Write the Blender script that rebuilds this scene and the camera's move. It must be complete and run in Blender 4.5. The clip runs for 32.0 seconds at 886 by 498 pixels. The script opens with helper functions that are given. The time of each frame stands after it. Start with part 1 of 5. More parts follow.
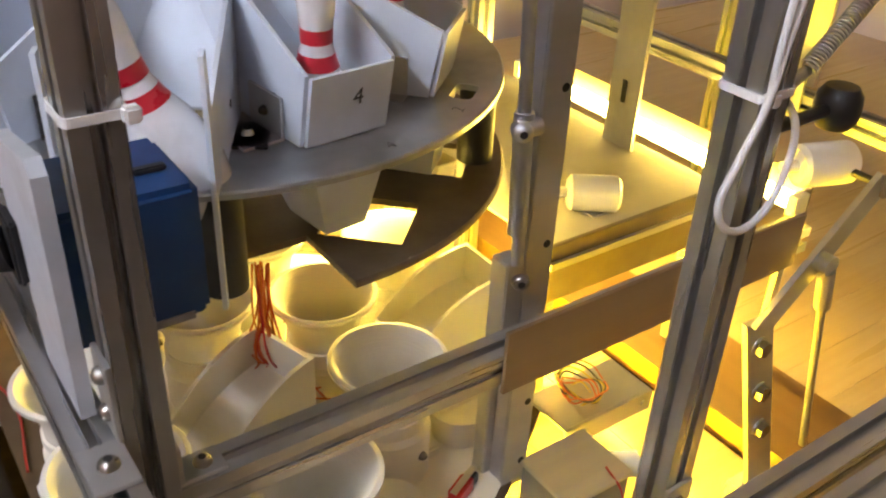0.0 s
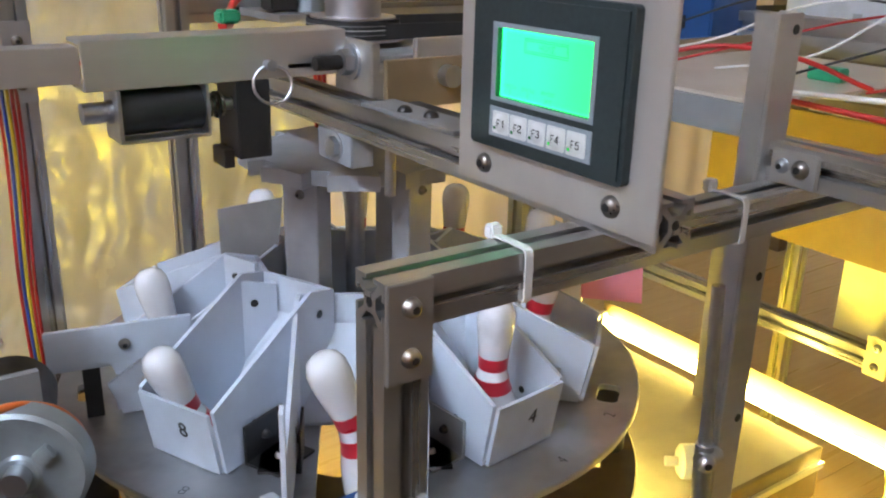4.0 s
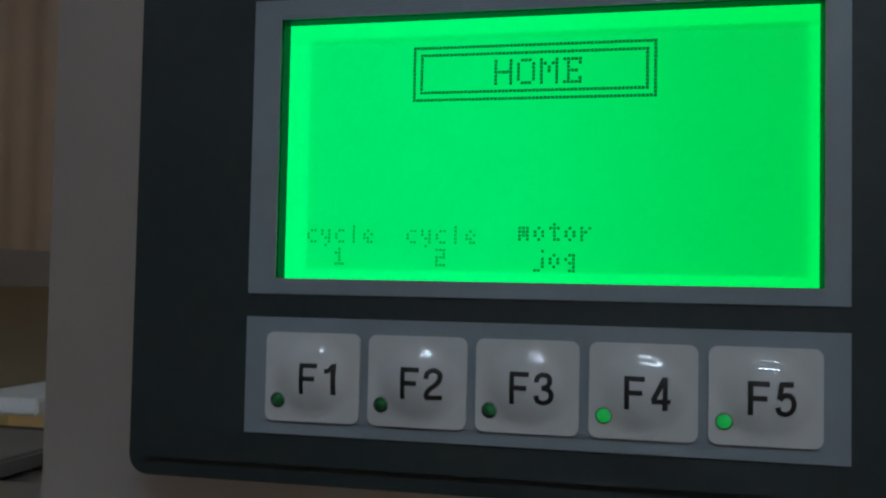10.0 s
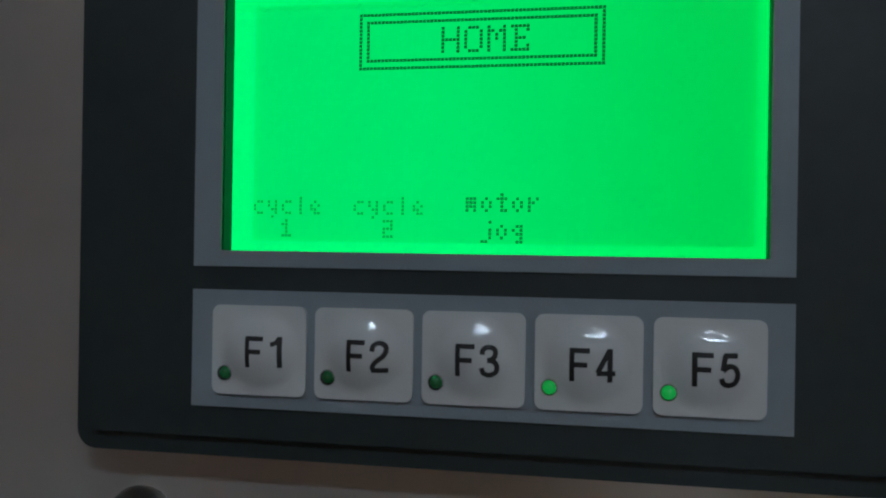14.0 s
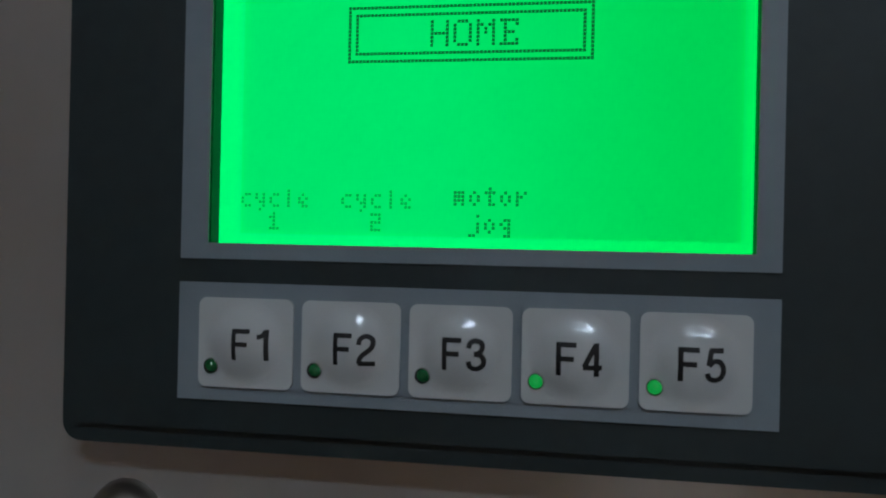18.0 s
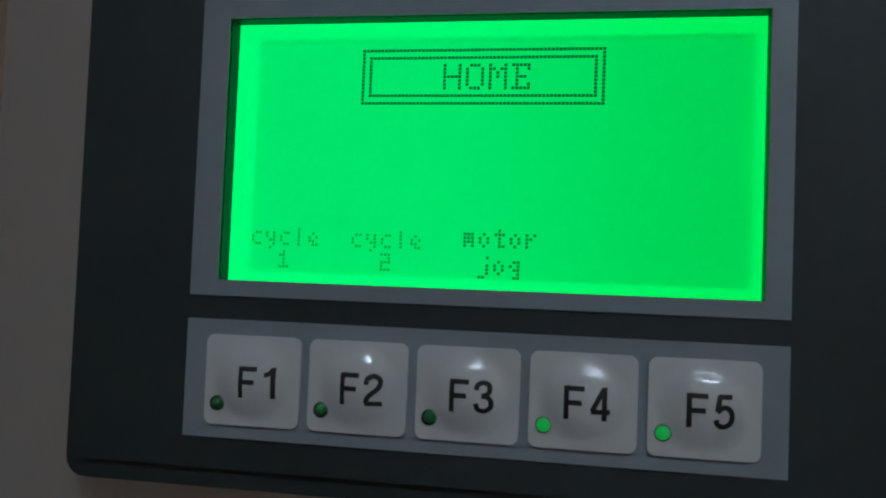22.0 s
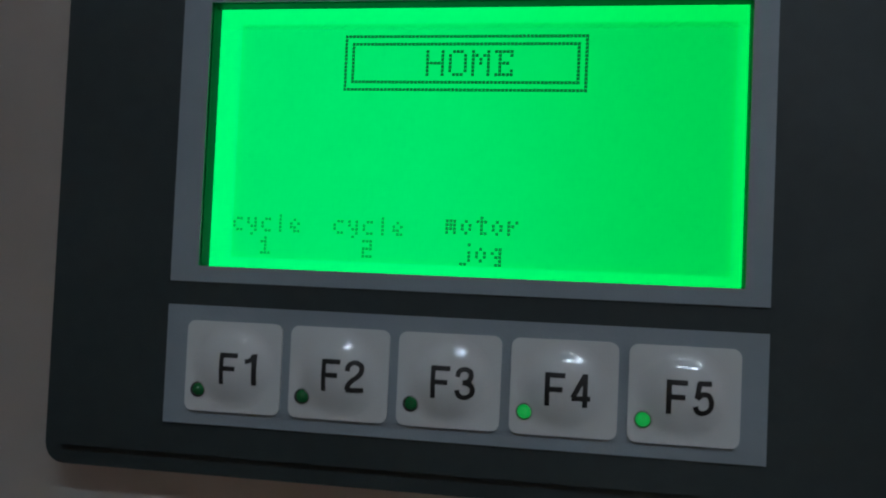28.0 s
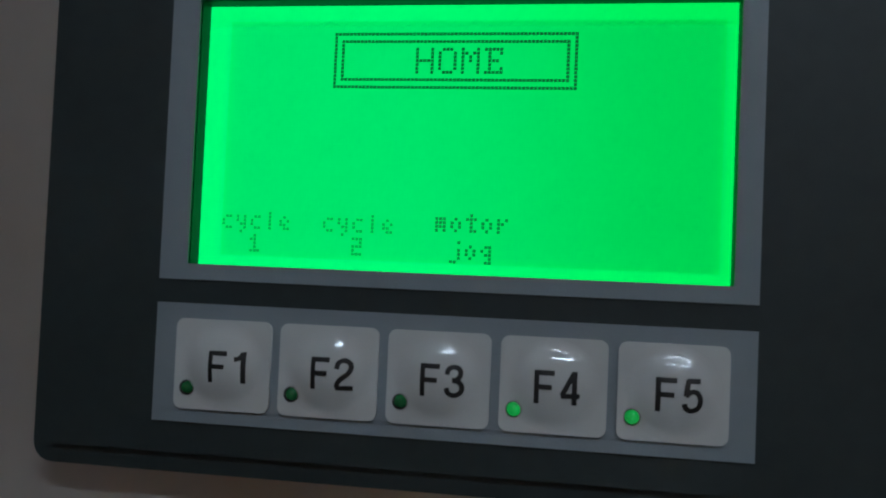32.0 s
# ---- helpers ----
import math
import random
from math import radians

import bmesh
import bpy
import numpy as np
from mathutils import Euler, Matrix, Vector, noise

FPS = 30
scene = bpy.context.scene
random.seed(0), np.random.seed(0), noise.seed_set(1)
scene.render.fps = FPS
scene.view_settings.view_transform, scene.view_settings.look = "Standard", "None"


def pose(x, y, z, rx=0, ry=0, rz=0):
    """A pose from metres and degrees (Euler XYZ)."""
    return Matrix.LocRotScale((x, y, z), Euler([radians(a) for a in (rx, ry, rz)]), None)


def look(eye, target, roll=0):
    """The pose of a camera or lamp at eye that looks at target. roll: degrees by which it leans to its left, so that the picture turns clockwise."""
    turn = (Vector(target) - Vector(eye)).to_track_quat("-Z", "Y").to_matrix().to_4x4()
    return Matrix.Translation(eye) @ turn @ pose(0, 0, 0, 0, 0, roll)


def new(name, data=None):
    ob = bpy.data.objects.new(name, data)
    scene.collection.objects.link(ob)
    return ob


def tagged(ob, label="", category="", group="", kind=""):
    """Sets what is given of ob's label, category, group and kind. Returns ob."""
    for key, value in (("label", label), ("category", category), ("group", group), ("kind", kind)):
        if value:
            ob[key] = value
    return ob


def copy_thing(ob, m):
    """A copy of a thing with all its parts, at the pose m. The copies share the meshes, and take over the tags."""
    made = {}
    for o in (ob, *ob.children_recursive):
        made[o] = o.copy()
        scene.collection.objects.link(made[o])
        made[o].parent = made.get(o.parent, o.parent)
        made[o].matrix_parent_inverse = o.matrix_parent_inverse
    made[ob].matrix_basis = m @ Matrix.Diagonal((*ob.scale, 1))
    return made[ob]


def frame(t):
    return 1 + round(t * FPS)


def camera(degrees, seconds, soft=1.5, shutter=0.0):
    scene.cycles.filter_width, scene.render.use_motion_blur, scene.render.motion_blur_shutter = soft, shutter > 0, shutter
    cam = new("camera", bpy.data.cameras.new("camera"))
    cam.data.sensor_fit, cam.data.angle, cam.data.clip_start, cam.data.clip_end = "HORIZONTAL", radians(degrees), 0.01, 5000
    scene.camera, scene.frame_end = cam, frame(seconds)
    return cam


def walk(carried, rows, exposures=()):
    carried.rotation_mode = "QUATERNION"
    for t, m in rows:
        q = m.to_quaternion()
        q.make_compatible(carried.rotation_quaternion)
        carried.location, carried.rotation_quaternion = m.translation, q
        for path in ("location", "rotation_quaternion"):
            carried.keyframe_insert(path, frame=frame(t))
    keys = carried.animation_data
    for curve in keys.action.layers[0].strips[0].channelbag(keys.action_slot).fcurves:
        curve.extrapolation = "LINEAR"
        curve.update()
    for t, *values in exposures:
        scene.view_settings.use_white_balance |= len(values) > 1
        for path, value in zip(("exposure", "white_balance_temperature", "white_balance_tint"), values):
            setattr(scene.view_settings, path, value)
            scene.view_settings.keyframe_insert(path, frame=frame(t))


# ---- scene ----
cam = camera(52.3, 32.0, soft=2.1, shutter=0.5)
EXPOSURES = [(0, 1.6, 7200, 22), (1, 1.5, 7000, 20), (2, 1.6, 6600, 20), (3, 1.75, 6600, 20), (5, 1.5, 6400, 10), (6, 1.5, 6400, 8), (6.9, 1.5, 6400, 0), (7.3, 0.4, 6400, 4), (7.8, -0.67, 6400, 8), (32, -0.67, 6400, 8)]
PATH = [
    (0, (-0.0772, -0.3807, 0.7362), (0.935, 0.99, -0.312), 2.93),
    (0.5, (-0.0886, -0.4116, 0.7516), (0.848, 0.988, -0.327), 2.92),
    (1, (-0.1154, -0.4393, 0.7716), (0.754, 0.979, -0.339), 2.82),
    (1.5, (-0.1334, -0.4442, 0.7969), (0.693, 0.989, -0.327), 2.88),
    (2, (-0.1545, -0.4388, 0.821), (0.708, 1.082, -0.151), 2.33),
    (2.5, (-0.1788, -0.4263, 0.8375), (0.753, 1.158, 0.049), 0.78),
    (3, (-0.1798, -0.3695, 0.851), (0.872, 1.171, 0.131), 1.17),
    (3.5, (-0.1946, -0.3368, 0.8508), (0.893, 1.197, 0.171), 1.35),
    (5.5, (-0.1952, -0.2531, 0.8483), (1.006, 1.21, 0.202), 1.54),
    (6, (-0.1765, -0.2095, 0.8653), (1.238, 1.088, 0.304), 0.96),
    (6.5, (-0.137, -0.113, 0.867), (1.594, 0.823, 0.515), 0.2),
    (6.8, (-0.082, -0.049, 0.847), (1.746, 0.697, 0.525), -0.9),
    (7, (-0.0608, -0.0131, 0.8235), (1.8118, 0.6432, 0.5755), -0.7),
    (7.5, (-0.0112, 0.0211, 0.7757), (1.8728, 0.6732, 0.6185), -0.3),
    (8, (0.0031, 0.0271, 0.7605), (1.8858, 0.6902, 0.6335), 1.26),
    (8.5, (-0.0024, 0.0273, 0.7543), (1.9328, 0.5332, 0.7685), 3.55),
    (9, (-0.0013, 0.0287, 0.7626), (1.9438, 0.4922, 0.7975), -0.13),
    (9.5, (-0.0008, 0.0302, 0.7594), (1.9428, 0.4882, 0.8715), -0.02),
    (10, (0.0005, 0.0312, 0.76), (1.9548, 0.4512, 0.8375), 1.13),
    (10.5, (0.0022, 0.0314, 0.7597), (1.9418, 0.5192, 0.7815), 2.77),
    (11, (0.0016, 0.0322, 0.7591), (1.9488, 0.4902, 0.7855), 2.76),
    (11.5, (0.0018, 0.0283, 0.7612), (1.9638, 0.4142, 0.7815), 3.71),
    (12, (0.0026, 0.0261, 0.7617), (1.9628, 0.4242, 0.7795), 1.86),
    (12.5, (0.0026, 0.026, 0.7616), (1.9638, 0.4202, 0.7725), 1.2),
    (13, (0.0027, 0.026, 0.7612), (1.9638, 0.4202, 0.7695), 1.05),
    (13.5, (0.003, 0.0257, 0.761), (1.9638, 0.4202, 0.7645), 0.78),
    (15.5, (0.0032, 0.0258, 0.7608), (1.9638, 0.4202, 0.7555), 1.46),
    (16, (0.0031, 0.0255, 0.7607), (1.9648, 0.4132, 0.7545), 1.27),
    (16.5, (0.0031, 0.0255, 0.7605), (1.9668, 0.4032, 0.7575), 1.15),
    (17, (0.0032, 0.0254, 0.7604), (1.9668, 0.4032, 0.7605), 1.15),
    (17.5, (0.0032, 0.0253, 0.7604), (1.9678, 0.4002, 0.7605), 1.15),
    (18, (0.0033, 0.0252, 0.7602), (1.9678, 0.4012, 0.7605), 1.27),
    (18.5, (0.0033, 0.0252, 0.7601), (1.9678, 0.4022, 0.7615), 1.44),
    (19, (0.0032, 0.025, 0.7602), (1.9688, 0.3932, 0.7615), 1.18),
    (19.5, (0.0031, 0.0252, 0.7601), (1.9688, 0.3922, 0.7655), 1.47),
    (20, (0.0027, 0.025, 0.7602), (1.9668, 0.4012, 0.7835), 1.39),
    (20.5, (0.003, 0.0258, 0.7602), (1.9578, 0.4452, 0.8295), 2.85),
    (21, (0.0029, 0.0265, 0.7601), (1.9558, 0.4492, 0.8465), 3.21),
    (21.5, (0.0025, 0.0262, 0.7603), (1.9618, 0.4182, 0.8515), 2.26),
    (22, (0.0027, 0.0261, 0.7604), (1.9638, 0.4092, 0.8475), 2.28),
    (22.5, (0.0028, 0.0261, 0.7603), (1.9658, 0.3992, 0.8435), 2.43),
    (23, (0.0026, 0.0259, 0.7603), (1.9648, 0.4012, 0.8475), 2.34),
    (23.5, (0.0027, 0.0258, 0.7603), (1.9658, 0.4022, 0.8415), 2.27),
    (24, (0.0028, 0.026, 0.7601), (1.9658, 0.4022, 0.8385), 2.5),
    (24.5, (0.0028, 0.0259, 0.7601), (1.9658, 0.4002, 0.8305), 2.33),
    (25, (0.0028, 0.0258, 0.7601), (1.9678, 0.3902, 0.8295), 2.15),
    (25.5, (0.0028, 0.0256, 0.76), (1.9698, 0.3832, 0.8335), 1.96),
    (27.5, (0.0029, 0.0257, 0.76), (1.9698, 0.3792, 0.8295), 2.41),
    (28, (0.0029, 0.0257, 0.7599), (1.9708, 0.3752, 0.8275), 2.48),
    (28.5, (0.0028, 0.0254, 0.7598), (1.9718, 0.3712, 0.8295), 2.31),
    (29, (0.0029, 0.0255, 0.7597), (1.9708, 0.3762, 0.8285), 2.56),
    (29.5, (0.003, 0.0258, 0.7596), (1.9708, 0.3742, 0.8285), 2.71),
    (30, (0.003, 0.0259, 0.7595), (1.9708, 0.3762, 0.8285), 2.79),
    (30.5, (0.003, 0.0257, 0.7595), (1.9718, 0.3692, 0.8285), 2.73),
    (31, (0.003, 0.0252, 0.7597), (1.9728, 0.3662, 0.8265), 2.37),
    (31.5, (0.0032, 0.0253, 0.7597), (1.9728, 0.3662, 0.8245), 2.71),
    (32, (0.0031, 0.0252, 0.7597), (1.9738, 0.3602, 0.8265), 2.48),
]
walk(cam, [(t, look(eye, target, roll)) for t, eye, target, roll in PATH], EXPOSURES)
scene.view_settings.exposure = 0.0

# ---- light ----
world = bpy.data.worlds.new("room_air")
world.use_nodes = True
scene.world = world
bg = world.node_tree.nodes["Background"]
bg.inputs[0].default_value, bg.inputs[1].default_value = (0.75, 0.82, 1.0, 1), 0.12

# ---- materials ----


def shade(name, base, rough=0.5, metal=0.0, second=None, scale=30.0, mix=0.5, bump=0.0, bump_scale=120.0, stretch=(1, 1, 1),
          wear=None, wear_scale=6.0, emit=None, power=0.0, spread=0.1, coat=0.0, spec=0.5):
    """A node material: base colour varied at two scales, roughness varied with it, fine relief."""
    m = bpy.data.materials.new(name)
    m.use_nodes = True
    nt = m.node_tree
    n, link = nt.nodes, nt.links.new
    b = n["Principled BSDF"]
    b.inputs["Metallic"].default_value = metal
    b.inputs["Coat Weight"].default_value = coat
    b.inputs["Specular IOR Level"].default_value = spec
    tc = n.new("ShaderNodeTexCoord")
    mp = n.new("ShaderNodeMapping")
    mp.inputs["Scale"].default_value = stretch
    link(tc.outputs["Object"], mp.inputs[0])
    fine = n.new("ShaderNodeTexNoise")
    fine.inputs["Scale"].default_value, fine.inputs["Detail"].default_value = scale, 6
    link(mp.outputs[0], fine.inputs["Vector"])
    ramp = n.new("ShaderNodeMapRange")
    ramp.inputs[1].default_value, ramp.inputs[2].default_value = 0.3, 0.7
    ramp.inputs[3].default_value, ramp.inputs[4].default_value = 0.0, mix
    link(fine.outputs[0], ramp.inputs[0])
    c = n.new("ShaderNodeMix")
    c.data_type = "RGBA"
    c.inputs[6].default_value = (*base, 1)
    c.inputs[7].default_value = (*(second or [v * 0.75 for v in base]), 1)
    link(ramp.outputs[0], c.inputs[0])
    out = c.outputs[2]
    if wear:
        big = n.new("ShaderNodeTexNoise")
        big.inputs["Scale"].default_value, big.inputs["Detail"].default_value = wear_scale, 4
        link(tc.outputs["Object"], big.inputs["Vector"])
        r2 = n.new("ShaderNodeMapRange")
        r2.inputs[1].default_value, r2.inputs[2].default_value, r2.inputs[4].default_value = 0.52, 0.72, 0.75
        link(big.outputs[0], r2.inputs[0])
        c2 = n.new("ShaderNodeMix")
        c2.data_type = "RGBA"
        c2.inputs[7].default_value = (*wear, 1)
        link(out, c2.inputs[6])
        link(r2.outputs[0], c2.inputs[0])
        out = c2.outputs[2]
    link(out, b.inputs["Base Color"])
    rr = n.new("ShaderNodeMapRange")
    rr.inputs[3].default_value, rr.inputs[4].default_value = max(rough - spread, 0.02), min(rough + spread, 1)
    link(fine.outputs[0], rr.inputs[0])
    link(rr.outputs[0], b.inputs["Roughness"])
    if bump:
        bn = n.new("ShaderNodeTexNoise")
        bn.inputs["Scale"].default_value, bn.inputs["Detail"].default_value = bump_scale, 5
        link(mp.outputs[0], bn.inputs["Vector"])
        bp = n.new("ShaderNodeBump")
        bp.inputs["Strength"].default_value, bp.inputs["Distance"].default_value = bump, 0.002
        link(bn.outputs[0], bp.inputs["Height"])
        link(bp.outputs[0], b.inputs["Normal"])
    if emit:
        b.inputs["Emission Color"].default_value = (*emit, 1)
        b.inputs["Emission Strength"].default_value = power
    return m


ALU = shade("extruded_aluminium", (0.62, 0.62, 0.61), 0.30, 0.92, (0.44, 0.44, 0.43), 70, 0.7, 0.10, 300, (1, 1, 0.04), (0.36, 0.35, 0.33), 9, spread=0.14)
ALU_FLAT = shade("brushed_aluminium_sheet", (0.64, 0.63, 0.61), 0.36, 0.85, (0.50, 0.49, 0.48), 60, 0.5, 0.1, 200, (0.08, 1, 1), (0.45, 0.44, 0.42), 7)
PLATE = shade("hand_scratched_aluminium", (0.64, 0.61, 0.57), 0.30, 0.7, (0.60, 0.57, 0.53), 60, 0.5, 0.03, 1200, (1, 0.25, 1), (0.57, 0.54, 0.50), 22, spread=0.07)
CAST_GREY = shade("matt_grey_machined_plate", (0.42, 0.44, 0.47), 0.6, 0.3, (0.34, 0.36, 0.39), 30, 0.6, 0.06, 160, (1, 1, 1), (0.28, 0.29, 0.31), 12)
ZINC = shade("dull_zinc_casting", (0.34, 0.39, 0.41), 0.45, 0.6, (0.26, 0.30, 0.32), 30, 0.7, 0.08, 200, (1, 1, 1), (0.20, 0.22, 0.23), 20)


def scratches(m):
    """Short fine scratches along the upper edge, in patches, that lift the tone and break the gloss."""
    nt = m.node_tree
    n, link, b = nt.nodes, nt.links.new, nt.nodes["Principled BSDF"]
    tc = n.new("ShaderNodeTexCoord")
    patch = n.new("ShaderNodeTexNoise")
    patch.inputs["Scale"].default_value, patch.inputs["Detail"].default_value = 28, 2
    link(tc.outputs["Object"], patch.inputs["Vector"])
    where = n.new("ShaderNodeMapRange")
    where.inputs[1].default_value, where.inputs[2].default_value = 0.46, 0.60
    link(patch.outputs[0], where.inputs[0])
    sep = n.new("ShaderNodeSeparateXYZ")
    band = n.new("ShaderNodeMapRange")
    band.inputs[1].default_value, band.inputs[2].default_value = 0.060, 0.069
    link(tc.outputs["Object"], sep.inputs[0])
    link(sep.outputs[1], band.inputs[0])
    both = n.new("ShaderNodeMath")
    both.operation = "MULTIPLY"
    link(where.outputs[0], both.inputs[0])
    link(band.outputs[0], both.inputs[1])
    total = both.outputs[0]
    lines = []
    for turn in (62, -28, 8):
        mp = n.new("ShaderNodeMapping")
        mp.vector_type = "TEXTURE"
        mp.inputs["Rotation"].default_value = (0, 0, radians(turn))
        mp.inputs["Scale"].default_value = (1 / 60, 1 / 1000, 1)
        tx = n.new("ShaderNodeTexNoise")
        tx.inputs["Scale"].default_value, tx.inputs["Detail"].default_value = 1.0, 1
        cutoff = n.new("ShaderNodeMapRange")
        cutoff.inputs[1].default_value, cutoff.inputs[2].default_value = 0.60, 0.72
        link(tc.outputs["Object"], mp.inputs[0])
        link(mp.outputs[0], tx.inputs["Vector"])
        link(tx.outputs[0], cutoff.inputs[0])
        lines.append(cutoff.outputs[0])
    best = lines[0]
    for other in lines[1:]:
        mx = n.new("ShaderNodeMath")
        mx.operation = "MAXIMUM"
        link(best, mx.inputs[0])
        link(other, mx.inputs[1])
        best = mx.outputs[0]
    mul = n.new("ShaderNodeMath")
    mul.operation = "MULTIPLY"
    link(best, mul.inputs[0])
    link(total, mul.inputs[1])
    for socket, target in (("Base Color", (0.76, 0.74, 0.72, 1)), ("Roughness", 0.52)):
        old = b.inputs[socket].links[0].from_socket
        mix = n.new("ShaderNodeMix")
        colour = socket == "Base Color"
        mix.data_type = "RGBA" if colour else "FLOAT"
        a, c = (6, 7) if colour else (2, 3)
        link(mul.outputs[0], mix.inputs[0])
        link(old, mix.inputs[a])
        mix.inputs[c].default_value = target
        link(mix.outputs[2 if colour else 0], b.inputs[socket])


scratches(PLATE)
STEEL = shade("zinc_plated_steel", (0.55, 0.57, 0.60), 0.36, 1.0, (0.40, 0.42, 0.45), 80, 0.5)
BLACK_OXIDE = shade("black_oxide_steel", (0.035, 0.033, 0.032), 0.38, 0.6, (0.07, 0.065, 0.06), 90, 0.5)
BOLT_STEEL = shade("dulled_bolt_steel", (0.26, 0.24, 0.215), 0.30, 0.9, (0.19, 0.175, 0.155), 120, 0.6, 0.05, 700)
CHAIN = shade("oily_roller_chain_steel", (0.17, 0.13, 0.095), 0.34, 0.85, (0.10, 0.075, 0.055), 160, 0.7)
DISC = shade("worn_aluminium_plate", (0.50, 0.50, 0.50), 0.36, 0.85, (0.30, 0.30, 0.30), 14, 0.9, 0.08, 120, (1, 1, 1), (0.17, 0.155, 0.14), 9, spread=0.2)
HARDBOARD = shade("dark_hardboard", (0.12, 0.085, 0.05), 0.42, 0.0, (0.08, 0.055, 0.035), 40, 0.8, 0.1, 250, (1, 1, 1), (0.17, 0.12, 0.07), 7)
SHELF = shade("dusty_shelf_sheet", (0.42, 0.39, 0.34), 0.5, 0.0, (0.34, 0.31, 0.26), 14, 0.7, 0.05, 120, (0.3, 1, 1), (0.27, 0.24, 0.19), 9)
FOAM = shade("white_foam_pvc", (0.62, 0.68, 0.77), 0.5, 0.0, (0.55, 0.61, 0.70), 25, 0.5, 0.06, 180, (1, 1, 1), (0.49, 0.53, 0.59), 16)
PRINT = shade("white_printed_plastic", (0.82, 0.79, 0.70), 0.42, 0.0, (0.74, 0.72, 0.66), 30, 0.5, 0.25, 700, (0.05, 0.05, 1), (0.70, 0.67, 0.58), 14)
GREY_WHITE = shade("grey_white_moulding", (0.46, 0.48, 0.52), 0.4, 0.0, (0.40, 0.42, 0.46), 40, 0.5, 0.04, 300, (1, 1, 1), (0.33, 0.33, 0.34), 18)
NYLON = shade("white_nylon", (0.82, 0.82, 0.80), 0.35, 0.0, (0.74, 0.74, 0.72), 60, 0.4)
PIN_WHITE = shade("glossy_pin_lacquer", (0.80, 0.80, 0.82), 0.18, 0.0, (0.70, 0.70, 0.73), 35, 0.4, 0.03, 90, (1, 1, 1), (0.58, 0.57, 0.57), 30, coat=0.5)
PIN_RED = shade("red_pin_stripe", (0.55, 0.02, 0.035), 0.3, 0.0, (0.42, 0.015, 0.03), 60, 0.5)
PINK = shade("pink_card", (0.85, 0.30, 0.38), 0.5, 0.0, (0.75, 0.25, 0.33), 30, 0.4)
BLUE = shade("blue_plastic_case", (0.008, 0.052, 0.170), 0.42, 0.0, (0.007, 0.040, 0.135), 45, 0.6, 0.06, 500, (1, 1, 1), (0.010, 0.062, 0.20), 9)
BLUE_CASE = shade("blue_box_plastic", (0.012, 0.06, 0.19), 0.4, 0.0, (0.01, 0.045, 0.15), 40, 0.5, 0.05, 300)
BLACK = shade("black_plastic", (0.015, 0.015, 0.016), 0.45, 0.0, (0.03, 0.03, 0.03), 60, 0.5, 0.1, 300)
RUBBER = shade("black_rubber", (0.012, 0.012, 0.012), 0.7, 0.0, (0.03, 0.028, 0.026), 60, 0.5, 0.15, 300)
HOUSING = shade("dark_grey_panel_plastic", (0.014, 0.024, 0.025), 0.55, 0.0, (0.011, 0.019, 0.020), 300, 0.5, 0.02, 2500)
FOIL = shade("blue_grey_keypad_foil", (0.22, 0.255, 0.28), 0.45, 0.0, (0.195, 0.23, 0.255), 200, 0.5, 0.05, 2000)
KEYCAP = shade("soft_white_key_foil", (0.58, 0.59, 0.58), 0.55, 0.0, (0.54, 0.55, 0.54), 160, 0.5, 0.0, 900, spread=0.03, coat=0.9, spec=0.02)
INK = shade("black_ink", (0.012, 0.012, 0.012), 0.5)
LED_GREEN = shade("green_led_lens", (0.01, 0.16, 0.04), 0.2, 0.0, coat=0.6)
LED_LIT = shade("lit_green_led_lens", (0.01, 0.25, 0.05), 0.2, 0.0, emit=(0.02, 0.75, 0.12), power=0.42, coat=0.6)
LCD = shade("green_backlit_lcd", (0.0, 0.05, 0.02), 0.8, 0.0, (0.0, 0.05, 0.02), 20, 0.2, emit=(0.0, 0.80, 0.128), power=1.85)
LCD_FIELD = shade("green_lcd_dot_field", (0.0, 0.05, 0.02), 0.8, 0.0, (0.0, 0.05, 0.02), 20, 0.2, emit=(0.0, 0.72, 0.112), power=1.60)
LCD_DOT = shade("dark_lcd_dot", (0.0, 0.02, 0.005), 0.8, 0.0, (0.0, 0.02, 0.005), 20, 0.2, emit=(0.0, 0.17, 0.02), power=0.95)
LCD_MID = shade("grey_green_lcd_dot", (0.0, 0.02, 0.005), 0.8, 0.0, (0.0, 0.02, 0.005), 20, 0.2, emit=(0.0, 0.26, 0.03), power=1.30)
LCD_DIM = shade("half_dark_lcd_dot", (0.0, 0.02, 0.005), 0.8, 0.0, (0.0, 0.02, 0.005), 20, 0.2, emit=(0.0, 0.44, 0.055), power=1.30)


def side_dimmed(m, near, far, u0, u1):
    """Dims the emission along the display, standing in for its viewing-angle fall-off."""
    nt = m.node_tree
    tc, sep = nt.nodes.new("ShaderNodeTexCoord"), nt.nodes.new("ShaderNodeSeparateXYZ")
    fall, c = nt.nodes.new("ShaderNodeMapRange"), nt.nodes.new("ShaderNodeMix")
    fall.interpolation_type = "SMOOTHSTEP"
    fall.inputs[1].default_value, fall.inputs[2].default_value = u0, u1
    c.data_type = "RGBA"
    c.inputs[6].default_value, c.inputs[7].default_value = (*near, 1), (*far, 1)
    nt.links.new(tc.outputs["Object"], sep.inputs[0])
    nt.links.new(sep.outputs[0], fall.inputs[0])
    nt.links.new(fall.outputs[0], c.inputs[0])
    nt.links.new(c.outputs[2], nt.nodes["Principled BSDF"].inputs["Emission Color"])


